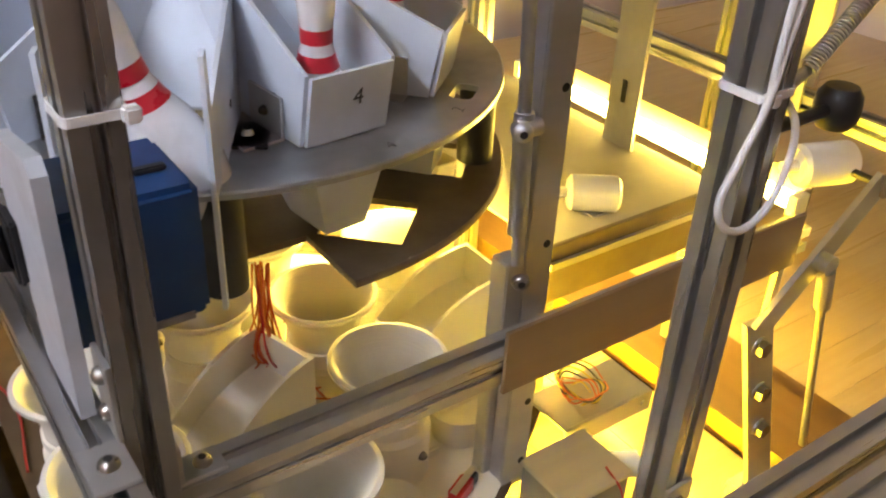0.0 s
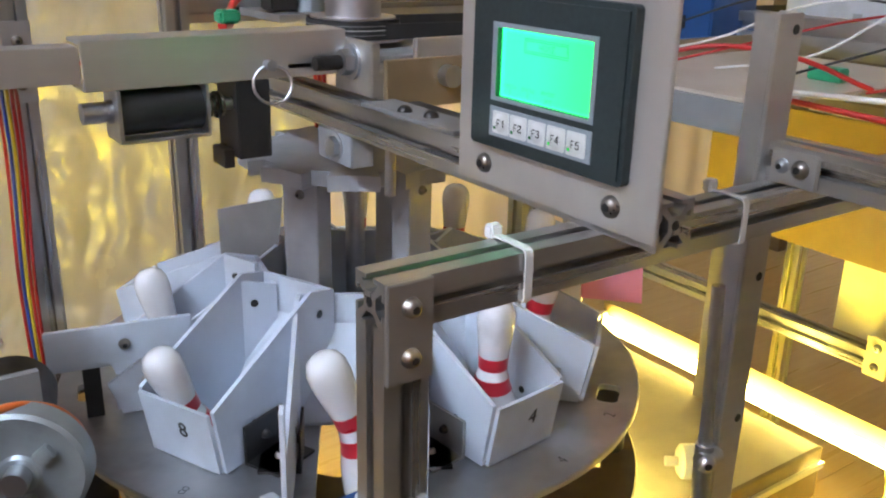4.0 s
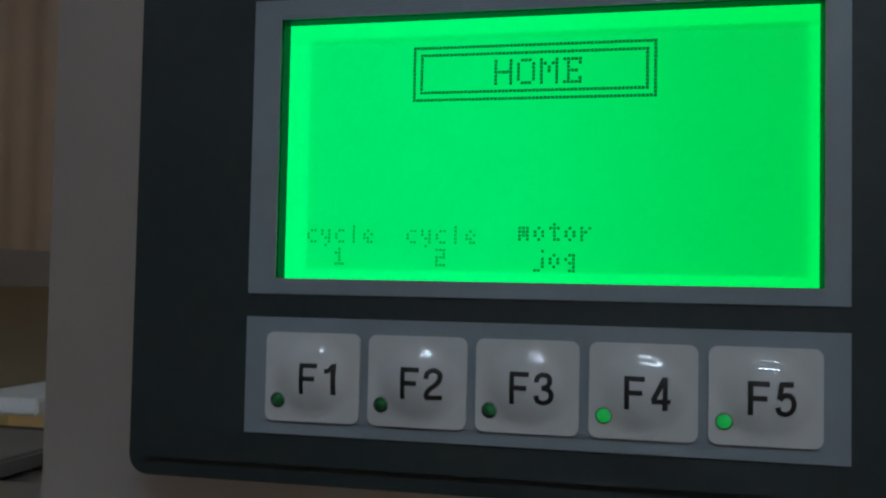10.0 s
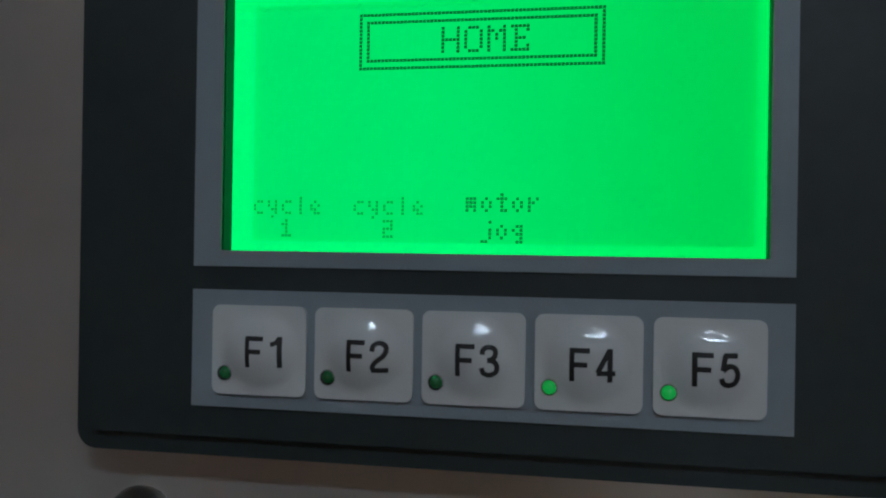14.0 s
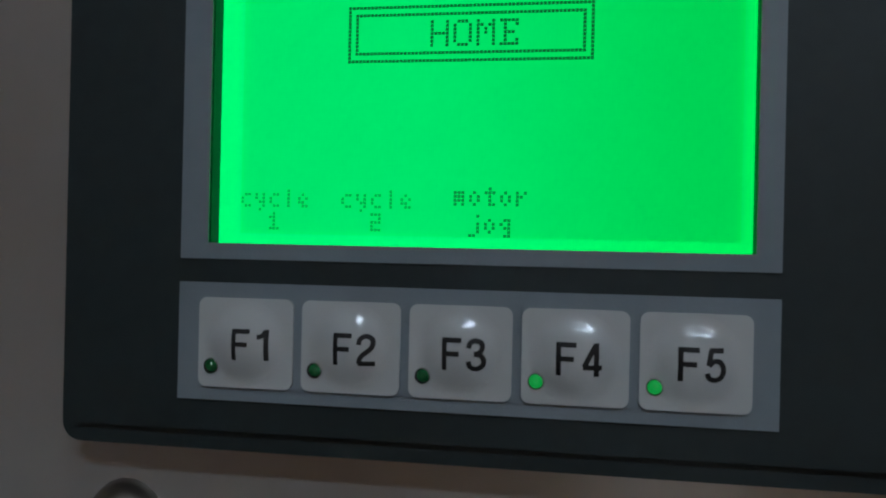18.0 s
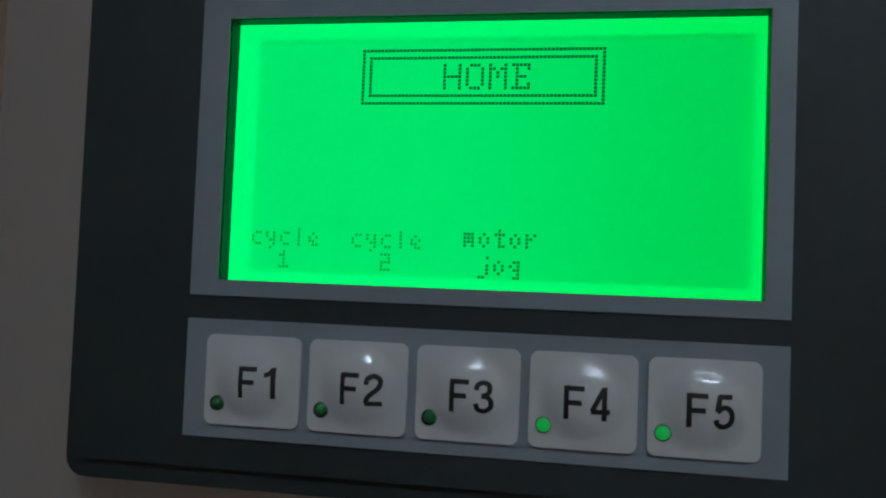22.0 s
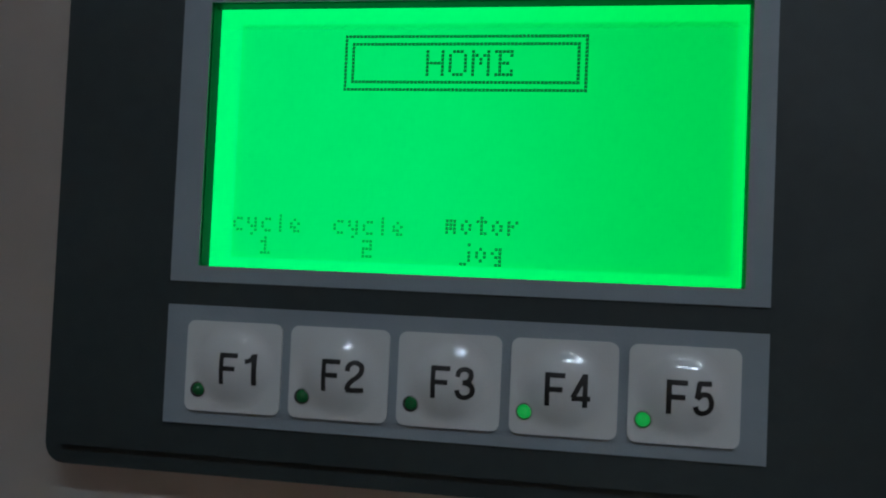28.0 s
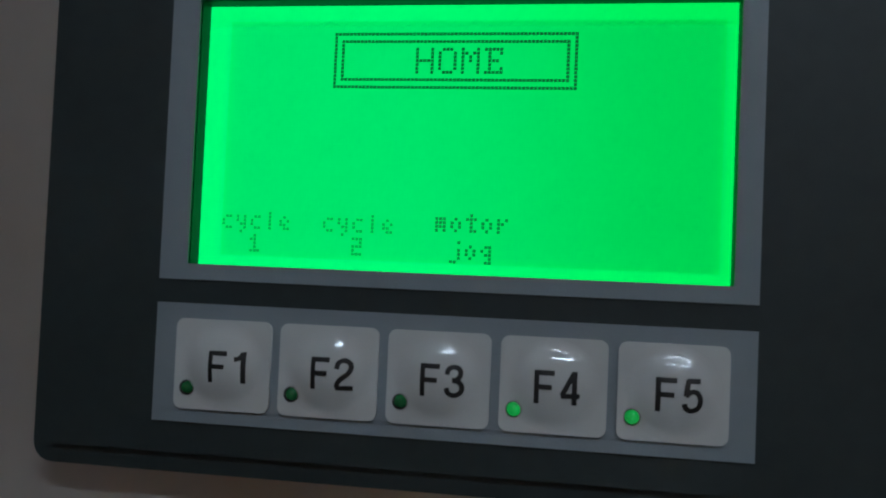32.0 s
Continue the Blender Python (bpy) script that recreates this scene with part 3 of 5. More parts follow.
def dots(name, cells, material, label):
    """Display dots at columns and rows, counted from the lower left."""
    bm = bmesh.new()
    g = DOT * 0.09
    for cx, cy in cells:
        x, y = DU + cx * DOT, DV + cy * DOT
        v = [bm.verts.new((x + g + i * (DOT - 2 * g), y + g + j * (DOT - 2 * g), -0.00345)) for i, j in ((0, 0), (1, 0), (1, 1), (0, 1))]
        bm.faces.new(v)
    made = part(name, bm, material, display, label)
    made["kind"] = "stuff"
    return made


def word(text, col, row, pitch):
    return [(col + n * pitch + i, row - j) for n, ch in enumerate(text) for j, line in enumerate(GLYPHS[ch].split()) for i, bit in enumerate(line) if bit == "1"]


def ring(c0, c1, r0, r1):
    return [(c, r) for c in range(c0, c1 + 1) for r in range(r0, r1 + 1) if c in (c0, c1) or r in (r0, r1)]


dots("title_frame", ring(29, 92, 45, 59) + ring(31, 90, 47, 57), LCD_DOT, "double dotted frame round the title")
dots("title_word", word("HOME", 51, 55, 6), LCD_DOT, "dark dotted word HOME")
dots("key_caption", word("cycle", 0, 11, 4) + word("1", 8, 5, 4), LCD_DIM, "faint dotted words cycle 1")
dots("key_caption", word("cycle", 28, 11, 4) + word("2", 36, 5, 4), LCD_DIM, "faint dotted words cycle 2")
dots("key_caption", word("motor", 58, 12, 4) + word("jog", 62, 5, 4), LCD_MID, "dark dotted words motor jog")

part("keypad_foil", box((0.0, -0.0172, -0.0008), (0.083, -0.0003, 0.0001)), FOIL, panel, "blue-grey key strip")

# centre lines of the key characters, in cap heights
STROKES = {
    "F": [[(0.07, 0), (0.07, 1)], [(0.07, 0.93), (0.60, 0.93)], [(0.07, 0.51), (0.53, 0.51)]],
    "1": [[(0.06, 0.76), (0.17, 0.78), (0.27, 0.85), (0.31, 0.95)], [(0.34, 0), (0.34, 1)]],
    "2": [[(0.06, 0.66), (0.10, 0.84), (0.28, 0.93), (0.46, 0.84), (0.48, 0.66), (0.38, 0.50), (0.18, 0.34), (0.08, 0.19), (0.07, 0.07)], [(0.03, 0.07), (0.55, 0.07)]],
    "3": [[(0.06, 0.70), (0.10, 0.86), (0.26, 0.93), (0.43, 0.86), (0.45, 0.68), (0.36, 0.56), (0.22, 0.53)], [(0.22, 0.53), (0.40, 0.49), (0.50, 0.36), (0.47, 0.17), (0.28, 0.07), (0.10, 0.14), (0.05, 0.30)]],
    "4": [[(0.41, 0.97), (0.06, 0.29)], [(0.03, 0.27), (0.58, 0.27)], [(0.42, 0), (0.42, 1)]],
    "5": [[(0.12, 0.93), (0.51, 0.93)], [(0.16, 0.95), (0.09, 0.49)], [(0.09, 0.49), (0.25, 0.62), (0.43, 0.58), (0.51, 0.38), (0.45, 0.16), (0.26, 0.07), (0.10, 0.13), (0.05, 0.27)]],
}
CAP, DOME_R, DOME_TOP, DOME_EDGE = 0.0044, 0.0062, 0.0045, 0.52


def dome_height(x, y):
    """A soft dome: its slope grows to DOME_EDGE at DOME_TOP and runs out to nothing at DOME_R."""
    r, run = min(math.hypot(x, y), DOME_R), DOME_R - DOME_TOP
    rim = DOME_EDGE * run / 2
    if r > DOME_TOP:
        return rim * ((DOME_R - r) / run) ** 2
    return rim + DOME_EDGE * (DOME_TOP ** 2 - r * r) / (2 * DOME_TOP)


def smooth_line(pts, n=6):
    """A rounded line through the points; a straight one in even steps."""
    if len(pts) == 2:
        return [(pts[0][0] + (pts[1][0] - pts[0][0]) * i / 12, pts[0][1] + (pts[1][1] - pts[0][1]) * i / 12) for i in range(13)]
    p = [pts[0]] + list(pts) + [pts[-1]]
    out = []
    for a, b, c, d in zip(p, p[1:], p[2:], p[3:]):
        for i in range(n):
            t = i / n
            out.append(tuple(0.5 * (2 * b[k] + (c[k] - a[k]) * t + (2 * a[k] - 5 * b[k] + 4 * c[k] - d[k]) * t * t + (3 * b[k] - a[k] - 3 * c[k] + d[k]) * t ** 3) for k in (0, 1)))
    return out + [pts[-1]]


def key_print(ch, x0, y0, lift):
    """A printed character that lies on the domed key; lift raises each stroke a hair over the one before."""
    bm = bmesh.new()
    for k, line in enumerate(STROKES[ch]):
        pts = [Vector((x0 + x * CAP, y0 + y * CAP)) for x, y in smooth_line(line)]
        rows = []
        for i, q in enumerate(pts):
            d = (pts[min(i + 1, len(pts) - 1)] - pts[max(i - 1, 0)]).normalized()
            side = Vector((-d.y, d.x)) * CAP * 0.076
            rows.append([bm.verts.new((*(q + side * j), dome_height(*(q + side * j)) + lift + k * 0.00001)) for j in (-1, 0, 1)])
        for r0, r1 in zip(rows, rows[1:]):
            for j in (0, 1):
                bm.faces.new((r0[j], r1[j], r1[j + 1], r0[j + 1]))
    return bm


for n in range(5):
    u0, w = 0.0034 + 0.0155 * n, 0.0142
    mid = Matrix.Translation((u0 + w / 2, -0.0088, 0.0))
    key = part("key", slab(rounded(w, 0.0128, 0.0012), 0.0, 0.0006), KEYCAP, panel, "white key marked F%d" % (n + 1), m=mid, smooth=True, bevel=0.0003)
    dome = lathe([(DOME_R * k / 16, dome_height(DOME_R * k / 16, 0)) for k in range(17)], 56)
    part("dome", dome, KEYCAP, key, m=Matrix.Translation((0, 0, 0.00060)), smooth=True)
    for k, ch in enumerate("F%d" % (n + 1)):
        part("key_mark", key_print(ch, (-0.0014, -0.0020, -0.0022, -0.0024, -0.0023)[n] + k * 0.0034, -0.0023, 0.00068), INK, key)
    led = Matrix.Translation((0.0020 - w / 2, -0.0034, 0.0006))
    hole = part("led_hole", lathe([(0.00098, 0.0), (0.00100, 0.00022), (0.00108, 0.00020), (0.00112, 0.0)], 28), BLACK, key, m=led, smooth=True)
    lens = lathe([(0, 0.0008), (0.0004, 0.00072), (0.0007, 0.0005), (0.0009, 0.0002), (0.00098, 0.0)], 20)
    part("status_led", lens, LED_LIT if n > 2 else LED_GREEN, key, m=led, smooth=True)

plate = part("mounting_plate", box((-0.0385, -0.0505, -0.0100), (0.1245, 0.0858, -0.0070)), PLATE, bevel=0.0005)
plate.matrix_world = LOCAL
tagged(plate, "scratched bare aluminium plate that carries the operator panel", "mounting plate")
for u in (-0.0115, 0.094):
    bolt((u, -0.0375, -0.0070), (0, 0, 1), plate, 0.0062)
extrusion((0.1248 + 0.0102 + P / 2, -0.036, H + P / 2), (0.1248 + 0.0102 + P / 2, 0.62, H + P / 2), "slotted aluminium cross beam behind the panel")
# ---- turret ----
C = Vector((0.205, 0.385, 0.45))


def spun(bm, angle):
    bmesh.ops.rotate(bm, verts=bm.verts, cent=(0, 0, 0), matrix=Matrix.Rotation(angle, 3, "Z"))
    return bm


def gather(pieces):
    """Several small bmeshes as one loose object, for cutting."""
    out = bmesh.new()
    for b in pieces:
        me = bpy.data.meshes.new("tmp")
        bmesh.ops.recalc_face_normals(b, faces=b.faces)
        b.to_mesh(me)
        b.free()
        out.from_mesh(me)
        bpy.data.meshes.remove(me)
    return out


BIN_ANGLES = [radians(-84 - 36 * i) for i in range(10)]
turret = thing("turret", "round worn aluminium turret disc over a dark hardboard ring", "turret", Matrix.Translation(C))
disc = part("disc", lathe([(0.0, 0), (0.2735, 0), (0.275, -0.0015), (0.275, -0.0055), (0, -0.0055)], 120), DISC, turret, "scuffed grey aluminium disc")
holes = [spun(box((-0.030, -0.225 if n != 1 else -0.30, -0.02), (0.030, -0.12, 0.02)), a + math.pi / 2) for n, a in enumerate(BIN_ANGLES)]
holes += [spun(slab([(x, y - 0.247) for x, y in rounded(0.034, 0.020, 0.006)], -0.02, 0.02), radians(-51 - 72 * i) + math.pi / 2) for i in (0, 2, 3, 4)]
cut(disc, part("holes", gather(holes), DISC, turret))
ringboard = part("ring_board", lathe([(0.08, -0.088), (0.2795, -0.088), (0.281, -0.090), (0.281, -0.094), (0.08, -0.094), (0.08, -0.088)], 120), HARDBOARD, turret, "dark hardboard ring with square holes")
holes = [spun(box((-0.035, -0.035, -0.12), (0.035, 0.035, -0.06)), radians(45)) for a in BIN_ANGLES if a != BIN_ANGLES[1]]
for b, a in zip(holes, BIN_ANGLES[:1] + BIN_ANGLES[2:]):
    bmesh.ops.translate(b, verts=b.verts, vec=(0.212 * math.cos(a + radians(9)), 0.212 * math.sin(a + radians(9)), 0))
holes.append(box((-0.14, -0.31, -0.12), (-0.003, -0.203, -0.06)))
cut(ringboard, part("holes", gather(holes), HARDBOARD, turret))
for i in range(5):
    a = radians(-38 - 72 * i)
    part("pillar", cyl(0.017, (0.253 * math.cos(a), 0.253 * math.sin(a), -0.088), (0.253 * math.cos(a), 0.253 * math.sin(a), -0.0055), seg=28), BLACK, turret, "black spacer pillar", smooth=True)
part("shaft", cyl(0.009, (0, 0, -0.25), (0, 0, 0.34), seg=28), STEEL, turret, "bright steel shaft", smooth=True)
part("hub", lathe([(0.011, 0.03), (0.035, 0.03), (0.037, 0.028), (0.037, 0.0), (0.011, 0.0)], 40), ALU_FLAT, turret, smooth=True)
for i in range(4):
    a = radians(22 + 90 * i)
    part("upright", spun(box((0.055, -0.0175, 0.0), (0.074, 0.0175, 0.196)), a), CAST_GREY, turret, "flat grey aluminium upright", bevel=0.0008)
    bolt((0.0745 * math.cos(a), 0.0745 * math.sin(a), 0.182), (math.cos(a), math.sin(a), 0), turret, 0.0045)
wheel = []
for i in range(10):
    for da, r in ((-16, 0.098), (-6, 0.104), (-5.5, 0.088), (5.5, 0.088), (6, 0.104), (16, 0.098)):
        a = radians(-84 + 18 + 36 * i + da)
        wheel.append((r * math.cos(a), r * math.sin(a)))
part("index_wheel", slab(wheel, 0.196, 0.209), CAST_GREY, turret, "grey notched index wheel", bevel=0.0008)


def prism(pts, thick, axis):
    """A flat piece: its outline in 3D, given a thickness along an axis."""
    bm = bmesh.new()
    d = Vector(axis).normalized() * thick
    a = [bm.verts.new(Vector(p)) for p in pts]
    b = [bm.verts.new(Vector(p) + d) for p in pts]
    bm.faces.new(a)
    bm.faces.new(b[::-1])
    for i in range(len(a)):
        j = (i + 1) % len(a)
        bm.faces.new((a[i], b[i], b[j], a[j]))
    return bm


def pin_bin(angle, mark, label, back=0.115, lean=0.010, opened=False, lip_z=0.058):
    """An open trough of thin white board: front, two sides, back, floor and a throat under the disc."""
    m = Matrix.Translation(C) @ Matrix.Rotation(angle + math.pi / 2, 4, "Z")
    e = thing("pin_bin", label, "pin bin", m, "bins round the turret")
    w, t = 0.046 if opened else 0.036, 0.0035
    front = None if opened or lip_z < 0.05 else part("front", prism([(-w, -0.222, 0.001), (w, -0.222, 0.001), (w, -0.222 - lean, 0.056), (-w, -0.222 - lean, 0.056)], t, (0, -1, 0)), FOAM, e)
    if mark:
        lettering("mark", mark, 0.019, INK, front, Matrix.Translation((0.006, -0.2315, 0.033)) @ Matrix.Rotation(radians(100.3), 4, "X"), "black handwritten numeral", 0.0002)
    for s in (-1, 1):
        lip = [(s * w, -0.2215, 0.001), (s * w, -0.2215 - lean, lip_z)]
        if opened:
            lip = [(s * w, -0.2765, 0.001), (s * w, -0.2765, -0.085), (s * w, -0.2830, -0.085), (s * w, -0.2830, 0.098), (s * w, -0.274, 0.100), (s * w, -0.272, 0.060)]
        side = part("side", prism(lip + [(s * w, -0.115, back), (s * w, -0.085, back * 0.94), (s * w, -0.085, 0.001)], t * s, (1, 0, 0)), FOAM, e)
        part("screw_hole", cyl(0.0035, (s * (w + t) + s * 0.0004, -0.105, back * 0.80), (s * (w - 0.0004), -0.105, back * 0.80), seg=14), INK, side)
        part("screw_hole", cyl(0.0032, (s * (w + t) + s * 0.0004, -0.190, 0.030), (s * (w - 0.0004), -0.190, 0.030), seg=14), INK, side)
    part("back", prism([(-w, -0.088, 0.001), (w, -0.088, 0.001), (w, -0.088, back * 0.94), (-w, -0.088, back * 0.94)], t, (0, 1, 0)), FOAM, e)
    part("slide", prism([(-w, -0.089, 0.075), (w, -0.089, 0.075), (w, -0.135, 0.004), (-w, -0.135, 0.004)], t, (0, 0.4, -1)), FOAM, e)
    if opened:
        return e
    throat = bmesh.new()
    top = [throat.verts.new(p) for p in ((-0.037, -0.232, -0.0056), (0.037, -0.232, -0.0056), (0.037, -0.13, -0.0056), (-0.037, -0.13, -0.0056))]
    low = [throat.verts.new(p) for p in ((-0.019, -0.222, -0.080), (0.019, -0.222, -0.080), (0.019, -0.17, -0.080), (-0.019, -0.17, -0.080))]
    for i in range(4):
        throat.faces.new((top[i], top[(i + 1) % 4], low[(i + 1) % 4], low[i]))
    part("throat", throat, FOAM, e, "white tapered throat under the disc")
    return e


for n, a in enumerate(BIN_ANGLES):
    pin_bin(a, {0: "4", 2: "8"}.get(n, ""), ("white foam board bin with a handwritten numeral, holding a pin" if n in (0, 2) else "plain white foam board bin on the turret disc"),
            0.115 if n in (0, 2) else 0.108, opened=n == 1, lip_z=0.030 if n == 3 else 0.058)


for ang, text in ((-80, "4"), (-112, "5"), (-150, "8"), (-60, "2")):
    a = radians(ang)
    lettering("pen_mark", text, 0.015, INK, turret, Matrix.Translation((0.256 * math.cos(a), 0.256 * math.sin(a), 0.0004)) @ Matrix.Rotation(a + math.pi / 2, 4, "Z"), "black pen numeral", 0.0001, -0.0004)
trough = thing("trough_arm", "white board trough side with a black screw beside the turret bins", "trough", Matrix.Translation(C) @ Matrix.Rotation(BIN_ANGLES[3] + math.pi / 2, 4, "Z"))
part("side", box((0.0405, -0.276, 0.052), (0.0445, -0.160, 0.086)), FOAM, trough, bevel=0.0006)
part("bottom", box((0.012, -0.276, 0.048), (0.0405, -0.225, 0.052)), FOAM, trough)
bolt((0.0445, -0.215, 0.068), (1, 0, 0), trough, 0.0050)
part("stem", box((0.018, -0.250, 0.0003), (0.036, -0.236, 0.048)), BLACK, trough, "black post")


def clip_angle(angle, r, side, material, label, foot=0.034):
    """A small folded bracket that holds a bin to the disc."""
    m = Matrix.Translation(C) @ Matrix.Rotation(angle + math.pi / 2, 4, "Z") @ Matrix.Translation((side * 0.0415, -r, 0))
    e = thing("bin_bracket", label, "bracket", m, "bin brackets")
    part("foot", box((0, -0.022, 0.0003), (side * foot, 0.022, 0.0025)), material, e)
    part("web", box((0, -0.022, 0.0025), (side * 0.0022, 0.022, 0.034)), material, e)
    bolt((side * foot * 0.55, 0.0, 0.0025), (0, 0, 1), e, 0.004, STEEL)
    bolt((side * 0.0022, 0.0, 0.018), (side, 0, 0), e, 0.004, BLACK_OXIDE)


for n, a in enumerate(BIN_ANGLES):
    dark = n in (1, 2)
    for s in (-1, 1):
        clip_angle(a, 0.182, s, BLACK_OXIDE if dark else ALU_FLAT, "black folded bracket bolted to the disc" if dark else "aluminium angle bracket bolted to the disc", 0.034 if (n, s) in ((0, -1), (1, 1), (1, -1), (2, 1)) else 0.013)


def pin(base, top, label, spot=None):
    """A small bowling pin from its foot towards its head, with two red neck rings."""
    k = 0.182 / 38.1
    prof = [(0, 0), (2.5, 0), (2.9, 0.5), (3.6, 1.9), (4.5, 4.0), (5.6, 8.0), (6.05, 11.4), (5.7, 15.0), (4.6, 19.0), (3.1, 22.5), (2.45, 25.4), (2.5, 27.5),
            (2.85, 30.5), (3.2, 34.0), (3.1, 35.8), (2.5, 37.2), (1.4, 37.95), (0, 38.1)]
    d = Vector(top) - Vector(base)
    m = Matrix.Translation(base) @ d.to_track_quat("Z", "Y").to_matrix().to_4x4()
    e = thing("bowling_pin", label, "bowling pin", m, "bowling pins")
    part("body", lathe([(r * k, z * k) for r, z in prof], 40), PIN_WHITE, e, smooth=True)

    def rad(z):
        return np.interp(z, [p[1] for p in prof], [p[0] for p in prof])
    for z0, z1 in ((21.6, 23.9), (25.6, 28.0)):
        zs = [z0 + (z1 - z0) * i / 5 for i in range(6)]
        part("neck_ring", lathe([((rad(z) + 0.06) * k, z * k) for z in zs], 40), PIN_RED, e, "red neck ring", smooth=True)
    if spot is not None:
        bm = bmesh.new()
        u, v = bm.verts.new((6.1 * k, 0, 11.5 * k)), []
        for i in range(20):
            a, z = 0.26 * math.cos(i * math.pi / 10), 11.5 + 2.3 * math.sin(i * math.pi / 10)
            r = (rad(z) + 0.06) * k
            v.append(bm.verts.new((r * math.cos(a), r * math.sin(a), z * k)))
        for i in range(20):
            bm.faces.new((u, v[i], v[(i + 1) % 20]))
        bmesh.ops.rotate(bm, verts=bm.verts, cent=(0, 0, 0), matrix=Matrix.Rotation(spot, 3, "Z"))
        part("spot", bm, PIN_RED, e, "red oval mark")
    return e


def ring_at(angle, r, z, off=0.0):
    return C + Vector((r * math.cos(angle) - off * math.sin(angle), r * math.sin(angle) + off * math.cos(angle), z))


for n, (r0, r1, z0, z1, off) in {0: (0.185, 0.198, -0.055, 0.124, -0.006), 1: (0.150, 0.222, -0.035, 0.125, 0.0), 2: (0.168, 0.230, -0.078, 0.094, -0.020), 3: (0.150, 0.187, -0.070, 0.105, -0.022),
                                 5: (0.15, 0.172, -0.05, 0.125, 0.0), 6: (0.18, 0.19, -0.05, 0.125, 0.0), 7: (0.18, 0.19, -0.05, 0.125, 0.0),
                                 8: (0.18, 0.20, -0.05, 0.125, 0.0), 9: (0.155, 0.187, -0.05, 0.125, 0.0)}.items():
    if n == 1:
        pin((0.122, 0.157, 0.408), (0.054, 0.176, 0.586), "glossy white bowling pin with red rings and oval mark", -0.9)
        continue
    pin(ring_at(BIN_ANGLES[n], r0, z0), ring_at(BIN_ANGLES[n], r1, z1, off), "glossy white bowling pin with two red rings standing in a bin")
flap = part("divider_flap", prism([(0.118, 0.50, 0.46), (0.150, 0.462, 0.46), (0.165, 0.455, 0.60), (0.118, 0.505, 0.582)], 0.002, (0.5, 0.6, 0)), GREY_METAL, bevel=0.0004)
bolt((0.1335, 0.481, 0.50), (-0.5, -0.6, 0), flap, 0.004, STEEL)
tagged(flap, "dull grey metal flap standing between the bins", "metal flap")
card = part("pink_card", prism([(0.385, 0.262, 0.515), (0.43, 0.225, 0.512), (0.435, 0.232, 0.545), (0.392, 0.272, 0.552)], 0.002, (0.6, 0.8, 0)), PINK)
tagged(card, "bright pink card tucked behind a bin", "card")

# ---- shaft drive above the turret ----
pulley = thing("belt_pulley", "round grey belt pulley with a black toothed belt", "pulley", Matrix.Translation((C.x, C.y, 0.757)))
part("lower_flange", lathe([(0.012, 0), (0.045, 0), (0.045, 0.0018), (0.012, 0.0018)], 48), STEEL, pulley)
part("belt_wrap", lathe([(0.030, 0.0018), (0.0405, 0.0018), (0.0405, 0.0175), (0.030, 0.0155)], 72), RUBBER, pulley, "black ribbed belt")
for z in (0.0055, 0.0095, 0.0130):
    part("belt_rib", lathe([(0.0404, z), (0.0409, z + 0.0004), (0.0404, z + 0.0008)], 72), WHITE_WIRE if z == 0.0095 else GREY_METAL, pulley)
part("upper_flange", lathe([(0.012, 0.0176), (0.037, 0.0176), (0.037, 0.0190), (0.012, 0.0190)], 48), STEEL, pulley)
part("hub", lathe([(0.0, 0.036), (0.022, 0.038), (0.024, 0.036), (0.024, 0.019), (0.0, 0.019)], 36), STEEL, pulley, smooth=True)
part("shaft_end", cyl(0.011, (0, 0, -0.04), (0, 0, 0.042), seg=24), STEEL, pulley, smooth=True)
for s, name in ((-1, "near"), (1, "far")):
    d = Vector((0.86, -0.10, 0)).normalized()
    side = Vector((-d.y, d.x, 0)) * s * 0.036
    a = Vector((C.x, C.y, 0.7655)) + side
    b = a + d * 0.62
    bm = bmesh.new()
    up = Vector((0, 0, 0.0065))
    th = side.normalized() * 0.0025
    vs = [bm.verts.new(p) for p in (a - up, b - up, b + up, a + up, a - up + th, b - up + th, b + up + th, a + up + th)]
    for q in ((0, 1, 2, 3), (7, 6, 5, 4), (0, 4, 5, 1), (1, 5, 6, 2), (2, 6, 7, 3), (3, 7, 4, 0)):
        bm.faces.new([vs[i] for i in q])
    tagged(part("drive_belt", bm, RUBBER), "black rubber drive belt running from the pulley", "belt", "drive belt runs")
tagged(part("belt_guide_plate", box((0.10, 0.30, 0.7475), (0.30, 0.47, 0.7525)), GREY_METAL, bevel=0.001), "dark worn steel plate under the belt pulley", "steel plate")
bearing = thing("bearing_block", "machined aluminium block with a threaded stud and nut", "bearing block")
part("block", box((0.155, 0.262, 0.7262), (0.335, 0.305, 0.7470)), ALU_FLAT, bearing, bevel=0.001)
part("cheek", box((0.150, 0.262, 0.728), (0.158, 0.318, 0.768)), ALU_FLAT, bearing, bevel=0.001)
part("cheek", box((0.190, 0.262, 0.7470), (0.335, 0.268, 0.770)), ALU_FLAT, bearing, bevel=0.001)
part("washer", cyl(0.0135, (0.1500, 0.290, 0.752), (0.1475, 0.290, 0.752), seg=32), STEEL, bearing, smooth=True)
part("nut", cyl(0.0100, (0.1475, 0.290, 0.752), (0.1395, 0.290, 0.752), seg=6), STEEL, bearing, "zinc hexagon nut")
stud = part("stud", cyl(0.0052, (0.1395, 0.290, 0.752), (0.118, 0.290, 0.752), seg=20), BLACK_OXIDE, bearing, "dark threaded stud", smooth=True)
